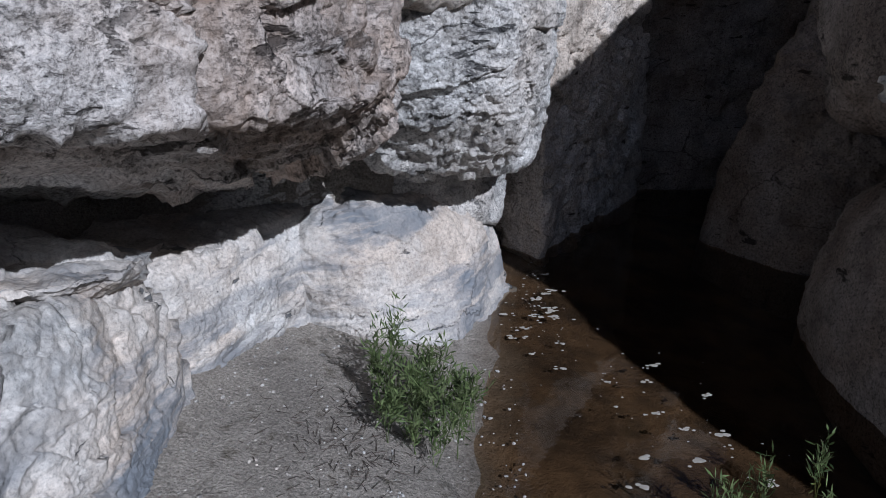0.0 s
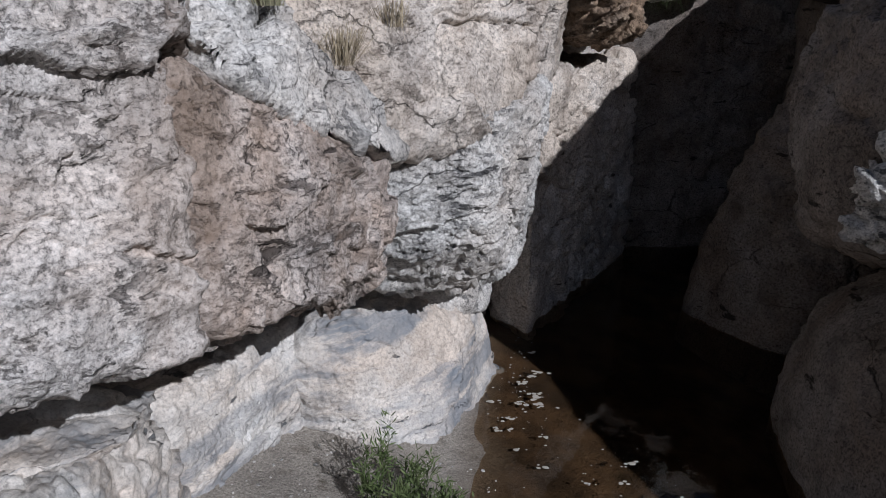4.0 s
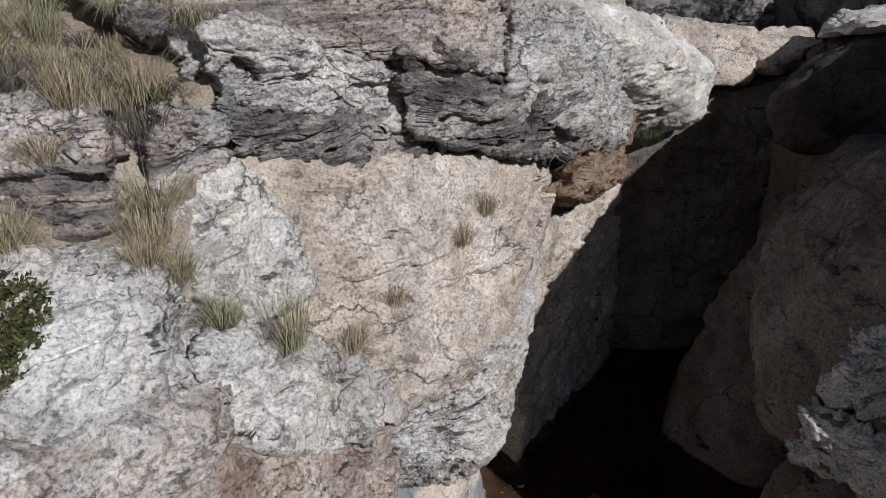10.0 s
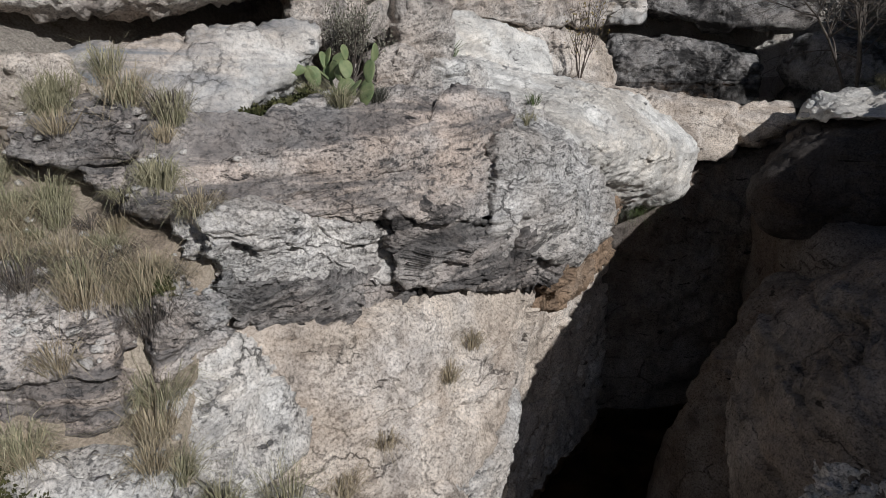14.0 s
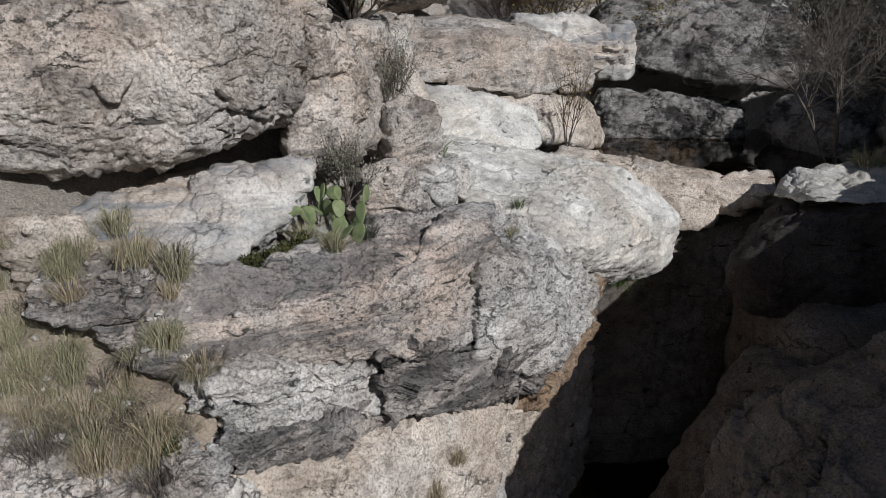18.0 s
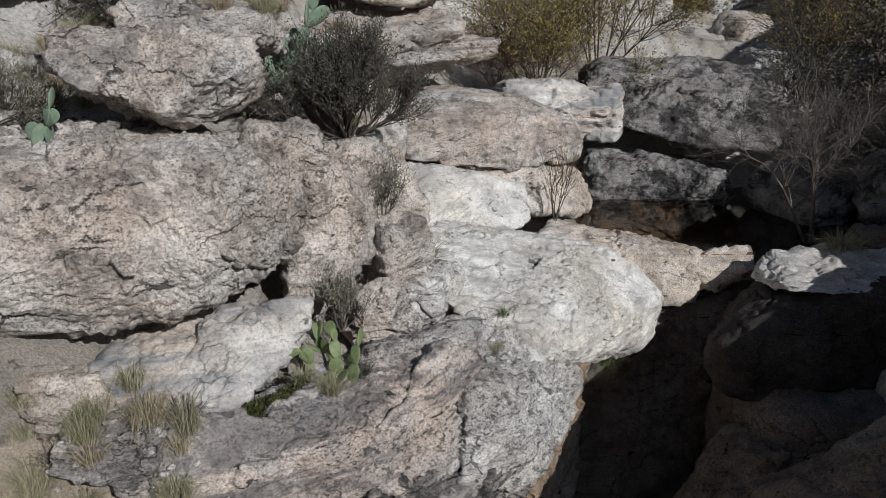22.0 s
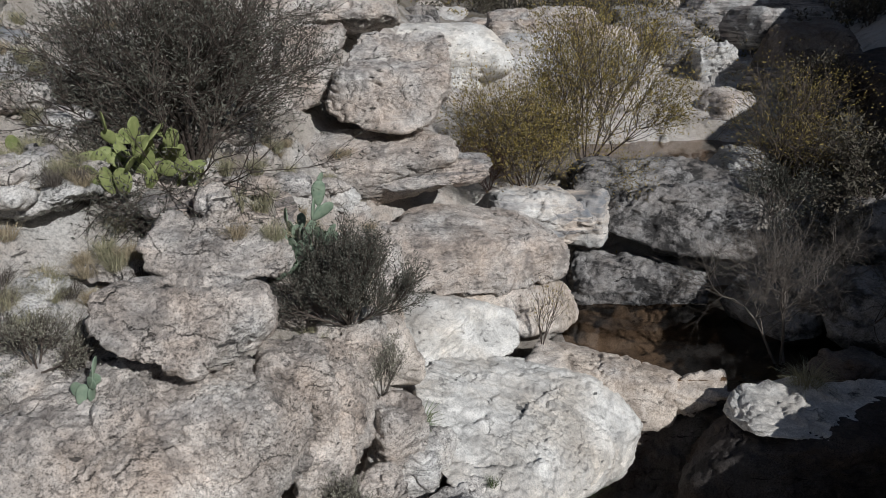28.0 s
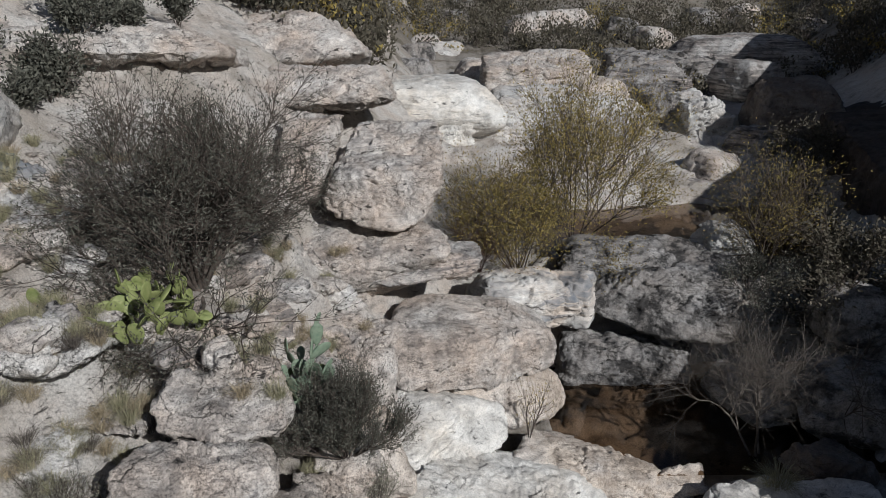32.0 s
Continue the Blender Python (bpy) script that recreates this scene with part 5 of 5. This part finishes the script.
def shrub(name, label, x, y, z, h, w, stems, depth, split, leaf, each, size, seed, twig=TWIG, spread=0.75, radius=0.02, scatter=0.03, slim=0.4, up=0.25, category="shrub", group="", low=0.35, trunk="stem", crown="crown"):
    rnd = random.Random(seed)
    segs, tips = [], []
    for i in range(stems):
        a = 2 * math.pi * (i + rnd.random()) / stems
        aim = Vector((math.cos(a) * w / h * rnd.uniform(0.2, 1), math.sin(a) * w / h * rnd.uniform(0.2, 1), rnd.uniform(low, 1.0)))
        branches(rnd, Vector((rnd.uniform(-1, 1) * 0.05 * w, rnd.uniform(-1, 1) * 0.05 * w, -0.05)), aim, h * rnd.uniform(0.5, 0.72), radius, depth, split, spread, segs, tips, 0.3, up)
    thing = tagged(new(name), label, category, group)
    thing.location = (x, y, z)
    thick = [g for g in segs if g[2] > 0.44 * radius]
    fine = [g for g in segs if g[2] <= 0.44 * radius]
    part(trunk, tube_mesh(trunk, thick, twig, 6), thing)
    if fine:
        tagged(part("brushwood", tube_mesh("brushwood", fine, twig, 3), thing), kind="stuff")
    if each:
        part(crown, leaf_mesh(crown, rnd, tips, each, size, size * slim, scatter, leaf), thing)
    return thing


def pad_mesh(skin):
    v, f = ball(3)
    p = v * np.array((0.5, 0.085, 0.5))
    p[:, 0] *= 0.80 + 0.22 * v[:, 2]
    p[:, 1] *= 1.0 - 0.25 * v[:, 2]
    p[:, 1] += 0.03 * v[:, 0] ** 2
    p[:, 2] += 0.48
    return mesh_of("pad", p, f, skin)


PADS = {m.name: pad_mesh(m) for m in (PAD, PAD_YELLOW, PAD_BLUE)}


def prickly_pear(x, y, z, label, pads, size, seed, spread=0.3, tall=1.0, skin=PAD):
    rnd = random.Random(seed)
    thing = tagged(new("prickly_pear"), label, "cactus", "prickly pears")
    thing.location = (x, y, z)
    made = []
    for i in range(pads):
        s = size * rnd.uniform(0.65, 1.1)
        if i < max(3, pads // 3) or not made:
            a, r = rnd.uniform(0, 6.28), spread * math.sqrt(rnd.random())
            m = Matrix.Translation((r * math.cos(a), r * math.sin(a) * 0.7, -0.02)) @ Euler((rnd.gauss(0, 0.28), rnd.gauss(0, 0.35), rnd.uniform(0, 3.14))).to_matrix().to_4x4()
            ps = s
        else:
            base, ps0 = rnd.choice(made)
            m = base @ Matrix.Translation((rnd.uniform(-0.2, 0.2) * ps0, 0, ps0 * 0.90)) @ Euler((rnd.gauss(0, 0.3), rnd.gauss(0, 0.5), rnd.gauss(0, 0.7))).to_matrix().to_4x4()
            ps = s * 0.9
        ob = part("pad", PADS[skin.name], thing)
        ob.matrix_local = m @ Matrix.Diagonal((ps * rnd.uniform(0.8, 1.05), ps, ps * tall, 1))
        made.append((m, ps * tall))
    return thing


# cacti
prickly_pear(-0.52, 5.25, max(rest(-0.52, 5.25), 5.45) - 0.05, "green prickly pear growing from the grass on the slab", 26, 0.165, 3, 0.26, 1.15)
prickly_pear(-2.66, 5.42, rest(-2.66, 5.42), "small bluish prickly pear on the boulder's shoulder", 8, 0.2, 5, 0.12, 1.0, PAD_BLUE)
prickly_pear(-3.1, 8.3, rest(-3.1, 8.3) + 0.02, "sprawling yellow-green prickly pear in front of the shrub", 90, 0.27, 8, 0.75, 1.15, PAD_YELLOW)
prickly_pear(-1.36, 8.25, rest(-1.36, 8.25), "tall bluish-green prickly pear beside the shrub", 46, 0.27, 11, 0.3, 1.3, PAD_BLUE)
prickly_pear(-1.25, 8.5, rest(-1.25, 8.5), "low prickly pear in dry grass", 12, 0.18, 14, 0.3)

# shrubs and trees
shrub("shrub", "big grey-green desert shrub with fine upright twigs", -3.02, 10.1, rest(-3.02, 10.1) + 0.05, 2.5, 1.2, 20, 3, 3, OLIVE, 1, 0.06, 22, BARK, 0.75, 0.04, 0.02, 0.3, 0.12, low=-0.05)
shrub("shrub", "dense dark green shrub between the boulders", -0.6, 7.7, rest(-0.6, 7.7), 1.0, 0.7, 24, 2, 4, OLIVE, 2, 0.04, 23, BARK, 0.5, 0.014, 0.018, 0.32, 0.45, low=0.2)
shrub("shrub", "thin grey twiggy shrub at the giant boulder", -0.52, 5.92, 5.55, 0.62, 0.36, 14, 1, 3, SAGE, 4, 0.03, 25, TWIG, 0.45, 0.006, 0.02, 0.4, 0.5)
shrub("shrub", "thin grey twiggy shrub against the grey boulder", -0.22, 7.7, 5.9, 0.9, 0.3, 12, 1, 3, SAGE, 4, 0.035, 27, TWIG, 0.45, 0.007, 0.03, 0.4, 0.5)
for x, y, h in ((-3.2, 5.75, 0.5), (-3.5, 6.1, 0.6), (-2.95, 6.05, 0.4)):
    shrub("shrub", "dark brittle shrub in the grass beside the giant boulder", x, y, rest(x, y) - 0.03, h, 0.45, 7, 2, 3, SAGE, 1, 0.03, int(100 * h) + 400, BARK, 0.6, 0.01, 0.02, 0.3, 0.25, group="slope shrubs", low=0.1)
shrub("willow", "yellowing willow thicket by the upper pool", 2.75, 15.7, 6.3, 2.5, 3.2, 16, 2, 4, GOLD, 2, 0.08, 31, BARK, 0.9, 0.018, 0.14, 0.3, 0.2, "tree", low=0.15)
shrub("willow", "reddish bare willow brush beside the stream", 1.75, 15.4, 6.5, 1.3, 1.2, 12, 2, 4, GOLD, 0, 0.05, 32, RUSTY, 0.6, 0.008, 0.05, 0.3, 0.25, "shrub", low=0.3)
shrub("willow", "golden willow leaning over the far pool", 4.3, 17.0, 6.5, 3.6, 2.0, 9, 2, 4, GOLD, 4, 0.085, 33, BARK, 0.75, 0.025, 0.12, 0.3, 0.3, "tree", low=0.45)
shrub("willow", "tall willow with thin olive leaves above the pool", 8.6, 15.6, 5.8, 3.6, 1.3, 5, 2, 4, GOLD, 2, 0.07, 35, BARK, 0.9, 0.03, 0.2, 0.3, 0.15, "tree", low=0.5)
shrub("tree", "bare grey tree leaning over the pool", 6.55, 10.75, 4.55, 2.6, 1.3, 3, 3, 3, GOLD, 0, 0.05, 37, TWIG, 0.95, 0.028, 0.05, 0.4, 0.05, "tree", low=0.6)
shrub("tree", "bare dark thicket on the creek bank", 8.2, 11.4, 4.9, 2.0, 1.3, 4, 2, 4, OLIVE, 1, 0.05, 39, BARK, 0.95, 0.02, 0.06, 0.4, 0.05, "tree", low=0.3)
shrub("shrub", "dark leafy shrub on the shaded bank", 7.4, 13.7, 6.5, 1.0, 0.8, 7, 2, 3, OLIVE, 2, 0.06, 41, BARK, 0.7, 0.015, 0.05, 0.4, 0.2)
shrub("sapling", "leafless reddish sapling at the pool's corner", 2.35, 10.95, rest(2.35, 10.95) - 0.02, 1.3, 0.45, 6, 1, 3, GOLD, 1, 0.05, 43, BARK, 0.5, 0.010, 0.04, 0.4, 0.4, "shrub", low=0.7)
shrub("shrub", "low green shrub with yellow leaves at the sapling's foot", 1.95, 10.95, rest(1.95, 10.95) - 0.02, 0.45, 0.4, 7, 1, 3, GOLD, 2, 0.05, 45, TWIG, 0.6, 0.006, 0.03, 0.35, 0.2)

bank = random.Random(77)
for i in range(5):
    y = bank.uniform(13.0, 23.5)
    x = 11.0 + 0.39 * max(y - 15.6, 0) - bank.uniform(0.3, 1.9)
    shrub("shrub", "dark half-bare shrub on the shaded creek bank", x, y, rest(x, y) - 0.05, bank.uniform(1.2, 2.4), bank.uniform(0.8, 1.3), 7, 2, 3, FAR, 2, 0.10, 300 + i, BARK, 0.7, 0.02, 0.12, 0.4, 0.2, group="bank shrubs", low=0.3)
for i in range(26):
    x, y = bank.uniform(-9.0, -4.0), bank.uniform(11.5, 26)
    shrub("shrub", "low grey desert shrub between pale rocks", x, y, rest(x, y) - 0.05, bank.uniform(0.5, 1.2), bank.uniform(0.4, 0.8), 8, 1, 4, OLIVE, 6, 0.10, 340 + i, BARK, 0.6, 0.012, 0.07, 0.4, 0.2, group="slope shrubs", low=0.3)

# yucca and tufts near the stream
tuft(0.22, 7.75, 0.34, 0.34, YUCCA, "spiky pale yucca rosette between rocks", 70, 1, 0.5, 0.022, "yucca", group="yuccas", wild=0.1)
tuft(6.24, 9.49, 0.45, 0.48, GRASS, "rounded beargrass clump above the fall", 260, 2, 0.6, 0.009, "beargrass", z=4.9)
tuft(1.1, 6.95, 0.16, 0.13, GREEN, "small green tuft in a crack of the white rock", 50, 3)
tuft(0.96, 6.25, 0.16, 0.14, GRASS, "small tuft in a crack of the white rock", 70, 3)
tuft(2.8, 9.05, 0.34, 0.34, GREEN, "dark grass hanging over the cave's edge", 160, 8, 1.6, z=3.42)
tuft(2.5, 8.72, 0.26, 0.24, OLIVE, "dark grass hanging over the cave's edge", 120, 8, 1.6, z=3.5)
tuft(-0.50, 4.95, 0.20, 0.20, GRASS, "grey-green grass around the prickly pear", 170, 4)
tuft(-0.28, 5.25, 0.16, 0.2, OLIVE, "dark grass beside the prickly pear", 150, 4)
tuft(-0.72, 5.05, 0.14, 0.18, GRASS, "grey-green grass around the prickly pear", 110, 4)
tuft(-0.68, 3.30, 0.42, 0.24, GRASS, "long pale green grass tuft on a cliff ledge", 90, 5, 0.4, z=3.42)
tuft(-0.46, 3.86, 0.28, 0.26, DRY, "straw-coloured grass tuft on a cliff ledge", 140, 6, 0.9, z=3.12)
tuft(-0.20, 4.12, 0.24, 0.22, DRY, "dry brown grass hanging in a cliff crack", 90, 7, 1.3, z=3.30)
tuft(0.25, 4.55, 0.22, 0.16, DRY, "dry brown grass hanging in a cliff crack", 70, 7, 1.3, z=3.55)
tuft(0.42, 4.78, 0.22, 0.14, DRY, "dry brown grass hanging in a cliff crack", 70, 7, 1.2, z=3.7)

# grass of the slopes
for i, (x, y) in enumerate(((-2.15, 3.75), (-1.95, 3.85), (-1.75, 3.7), (-1.6, 3.8), (-1.45, 3.7), (-1.38, 3.55), (-2.4, 3.95), (-1.7, 3.5), (-2.05, 3.55), (-1.32, 3.35), (-1.3, 3.2), (-2.1, 2.95), (-1.95, 3.0), (-2.35, 3.05), (-2.4, 4.45), (-2.55, 4.3), (-1.75, 4.45), (-1.55, 4.6))):
    k = i % 3
    tuft(x, y, (0.30, 0.34, 0.26)[k], (0.34, 0.30, 0.36)[k], (GRASS, DRY, TWIG)[k], "straggling bunch of dry grass on the soil slope", 120, 50 + k, 1.2, z=rest(x, y, 5.7))
low = random.Random(31)
for i in range(34):
    x, y = low.uniform(-2.3, -1.15), low.uniform(3.7, 4.08)
    k = low.randrange(3)
    tuft(x, y, (0.12, 0.17, 0.14)[k], (0.2, 0.24, 0.22)[k], (TWIG, DRY, GRASS)[k], "low straggling dry grass on the soil slope", 70, 80 + k, 1.5, z=rest(x, y, 5.7))
tufts = random.Random(12)
for i in range(70):
    x, y = tufts.uniform(-3.4, -1.0), tufts.uniform(2.75, 4.7)
    if x > -1.3 and y > 3.9 or y < 3.25 and x > -1.7 or x > -1.2 or x < -1.8 and y < 3.75:
        continue
    k = tufts.randrange(4)
    tuft(x, y, (0.18, 0.28, 0.22, 0.32)[k], (0.14, 0.22, 0.24, 0.2)[k], (DRY, GRASS, DRY, GRASS)[k], "tuft of half-dry bunchgrass on the slope", (70, 110, 90, 120)[k], 10 + k, 1.1, z=rest(x, y, 5.7))
for i in range(120):
    x = tufts.uniform(-6.2, -0.9)
    y = tufts.uniform(6.0, 13.0)
    if -4.2 < x < -2.0 and 8.7 < y < 10.5 or x > -4.0 and y < 6.9:
        continue
    k = tufts.randrange(4)
    tuft(x, y, (0.2, 0.3, 0.24, 0.34)[k], (0.18, 0.24, 0.26, 0.22)[k], (DRY, GRASS, DRY, GRASS)[k], "tuft of half-dry bunchgrass on the slope", (110, 160, 130, 170)[k], 20 + k, 0.8)



def moss_mat(x, y, r, count, seed, label):
    """A low mat of tiny scale leaves following the rock."""
    rnd = random.Random(seed)
    tips = []
    for i in range(count):
        a, d = rnd.uniform(0, 6.28), r * math.sqrt(rnd.random()) * rnd.uniform(0.7, 1.1)
        px, py = x + d * math.cos(a), y + d * math.sin(a)
        tips.append((Vector((px - x, py - y, rest(px, py) + 0.008)), Vector((0, 0, 0.6))))
    z = min(t[0].z for t in tips)
    for t in tips:
        t[0].z -= z
    ob = new("spikemoss", leaf_mesh("spikemoss", rnd, tips, 4, 0.035, 0.016, 0.014, MOSS))
    ob.location = (x, y, z)
    tagged(ob, label, "moss", "spikemoss mats", "stuff")


moss_mat(-1.68, 2.42, 0.26, 1500, 1, "mat of dark green spikemoss on the cliff")
moss_mat(-1.95, 2.7, 0.2, 900, 2, "mat of dark green spikemoss on the cliff")
for i, (x, y) in enumerate(((-1.05, 4.78), (-0.95, 4.84), (-0.86, 4.9), (-0.77, 4.97), (-1.5, 3.85), (-1.38, 3.7), (-2.3, 3.2))):
    moss_mat(x, y, 0.075, 200, 5 + i, "dark spikemoss along the slab's edge")

for i in range(70):
    x, y = tufts.uniform(-4.6, -2.6), tufts.uniform(5.9, 8.2)
    if x > -3.3 and y < 6.9:
        continue
    k = tufts.randrange(3)
    tuft(x, y, (0.22, 0.3, 0.26)[k], (0.24, 0.26, 0.28)[k], (DRY, GRASS, TWIG)[k], "tuft of half-dry bunchgrass between boulders", 150, 60 + k, 0.8)
for i in range(24):
    x, y = tufts.uniform(-2.2, -0.6), tufts.uniform(8.0, 12.0)
    k = tufts.randrange(3)
    tuft(x, y, (0.22, 0.34, 0.28)[k], (0.24, 0.26, 0.28)[k], (DRY, GRASS, GRASS)[k], "tuft of half-dry bunchgrass between boulders", 170, 60 + k, 0.8)

# reeds and litter at the pool
for i in range(24):
    a, r = i * 2.4, 0.055 * math.sqrt(i)
    shrub("willow_shoot", "slender green willow shoot at the water's edge", -0.12 + 1.25 * r * math.cos(a), 3.75 + 1.5 * r * math.sin(a), rest(-0.12 + 1.25 * r * math.cos(a), 3.75 + 1.5 * r * math.sin(a), 0.6), 0.30 + 0.012 * (i * 7 % 26), 0.09, 2, 1, 2, GREEN, 3, 0.075, 60 + i, GREEN, 0.4, 0.0035, 0.012, 0.16, 0.6, "plant", "willow shoots", 0.8, "stem", "leaves")
for i, (x, y) in enumerate(((1.55, 3.05), (1.75, 3.2), (1.95, 2.95), (1.35, 2.95), (2.15, 3.35))):
    shrub("willow_shoot", "slender green willow shoot standing in shallow water", x, y, -0.15, 0.42, 0.1, 2, 1, 2, GREEN, 2, 0.075, 110 + i, GREEN, 0.4, 0.0035, 0.012, 0.16, 0.6, "plant", "willow shoots", 0.8, "stem", "leaves")
for x, y, k in ((-1.1, 2.97, 0), (-1.23, 2.92, 1), (-0.96, 3.08, 2)):
    tuft(x, y, 0.2, 0.2, (GRASS, DRY, GRASS)[k], "yellow-green grass clump on the sand", 130, 40 + k, 0.8)


def scatter_mesh(name, label, count, region, size, mat, seed, flat=0.6, category="stones", top=30.0, sink=0.3):
    """Loose pieces lying on the ground, joined."""
    rnd = random.Random(seed)
    unit, faces = ball(1)
    v, f = [], []
    for i in range(count):
        x, y = rnd.uniform(region[0], region[1]), rnd.uniform(region[2], region[3])
        z = rest(x, y, top)
        s = size * rnd.uniform(0.35, 1.0) ** 2
        p = unit * np.array((rnd.uniform(0.7, 1.2), rnd.uniform(0.7, 1.2), flat * rnd.uniform(0.6, 1.1))) * s * (1 + 0.38 * np.array([rnd.uniform(-1, 1) for _ in range(len(unit))])[:, None])
        a = rnd.uniform(0, 6.28)
        p = p @ np.array(((math.cos(a), -math.sin(a), 0), (math.sin(a), math.cos(a), 0), (0, 0, 1)))
        f.append(faces + len(unit) * i)
        v.append(p + (x, y, z + s * flat * (1 - sink) * 0.5))
    tagged(new(name, mesh_of(name, np.concatenate(v), np.concatenate(f), mat)), label, category, kind="stuff")


scatter_mesh("pebbles", "small pebbles and grit on the sand", 500, (-1.4, 0.5, 2.2, 4.6), 0.016, GREY, 3, top=0.9)
scatter_mesh("stones", "loose pale stones on the slope", 420, (-4.6, -1.0, 2.6, 4.4), 0.05, GREY, 4, top=5.7)
scatter_mesh("stones", "loose pale stones between the boulders", 650, (-6.0, -0.2, 7.0, 13.0), 0.09, BOULDER, 5)
loose = random.Random(41)
for i in range(64):
    x, y = loose.uniform(-5.2, -0.8), loose.uniform(6.8, 12.5)
    if -2.7 < x and y < 7.4 or -4.0 < x < -2.4 and 8.9 < y < 10.4:
        continue
    w = loose.uniform(0.25, 0.7)
    boulder(x, y, rest(x, y) - 0.15 * w, w, w * loose.uniform(0.6, 1.0), w * loose.uniform(0.35, 0.6), loose.uniform(0, 180), loose.choice((BOULDER, BOULDER, GREY, BAND)), "broken angular rock lying on the slope", "rock", 4, 16, 0.03, 0.8, 2.2, group="slope rocks")


def litter(name, label, count, centre, size, length, seed):
    rnd = random.Random(seed)
    segs = []
    for i in range(count):
        x, y = centre[0] + rnd.gauss(0, size[0]), centre[1] + rnd.gauss(0, size[1])
        p = Vector((x, y, rest(x, y, 0.9) + 0.006))
        a = rnd.uniform(0, 6.28)
        q = p + Vector((math.cos(a), math.sin(a), rnd.uniform(-0.02, 0.12))) * length * rnd.uniform(0.3, 1)
        segs.append((p, q, 0.0035, 0.0015))
    tagged(new(name, tube_mesh(name, segs, BARK, 3)), label, "litter", kind="stuff")


litter("twigs", "dead twigs and stalks on the damp sand", 260, (-0.55, 3.3), (0.22, 0.35), 0.12, 7)


def foam():
    rnd = random.Random(9)
    v, f = [], []
    for i in range(150):
        t = rnd.random()
        x, y = 0.35 + 1.5 * t + rnd.gauss(0, 0.28), 5.7 - 2.2 * t + rnd.gauss(0, 0.45)
        if i < 70:
            x, y = 0.75 + rnd.gauss(0.05, 0.16), 5.75 + rnd.gauss(0, 0.35)
        r = rnd.choice((0.006, 0.008, 0.010, 0.012, 0.018, 0.03)) * rnd.uniform(0.6, 1.1)
        lobes = [(x, y, r)] + [(x + rnd.gauss(0, 1.3) * r, y + rnd.gauss(0, 0.7) * r, r * rnd.uniform(0.4, 0.9)) for _ in range(4 if r > 0.02 else 0)]
        for j, (cx, cy, cr) in enumerate(lobes):
            k = len(v)
            z = 0.003 + 0.0012 * j + 0.0001 * (i % 7)
            v.append((cx, cy, z + 0.004))
            for a in range(9):
                q = cr * rnd.uniform(0.75, 1.2)
                v.append((cx + q * math.cos(a * 0.698), cy + 0.7 * q * math.sin(a * 0.698), z))
            f += [(k, k + 1 + a, k + 1 + (a + 1) % 9) for a in range(9)]
    m = Mat("pale foam")
    m.done((0.40, 0.37, 0.32, 1), 0.8)
    tagged(new("foam", mesh_of("foam", v, f, m.mat)), "pale flecks of foam floating on the pool", "foam", kind="stuff")


foam()

# ---- far scrub ----
def far_scrub():
    rnd = random.Random(17)
    segs, tips, golds = [], [], []
    for i in range(1900):
        y = 22 + 95 * rnd.random() ** 1.5
        x = rnd.uniform(-0.5, 0.75) * y + rnd.uniform(-2, 2)
        if y < 44 and -1.5 < x < 9 or y < 31 and -1.5 < x < 20:
            continue
        z = float(ground_height(np.array([x]), np.array([y]))[0])
        h = rnd.uniform(0.6, 1.9) * (1.3 if y > 45 else 1)
        for k in range(5):
            a = rnd.uniform(0, 6.28)
            top = Vector((x + math.cos(a) * h * 0.5, y + math.sin(a) * h * 0.5, z + h * rnd.uniform(0.5, 1)))
            segs.append((Vector((x, y, z - 0.1)), top, 0.02, 0.006))
            for n in range(5):
                c = Vector((x, y, z)).lerp(top, rnd.uniform(0.4, 1.05)) + Vector((rnd.gauss(0, 1), rnd.gauss(0, 1), rnd.gauss(0, 0.7))) * h * 0.16
                (golds if i % 9 == 0 else tips).append((c, Vector((0, 0, 1))))
    tagged(new("scrub_stems", tube_mesh("scrub_stems", segs, BARK, 3)), "thin stems of scrub on the far slopes", "shrubs", kind="stuff")
    tagged(new("far_scrub", leaf_mesh("far_scrub", rnd, tips, 8, 0.22, 0.09, 0.2, FAR)), "dark grey-green scrub covering the far slopes", "shrubs", kind="stuff")
    tagged(new("yellow_scrub", leaf_mesh("yellow_scrub", rnd, golds, 9, 0.18, 0.08, 0.14, GOLD)), "yellowing scrub among the far slopes", "shrubs", kind="stuff")


far_scrub()
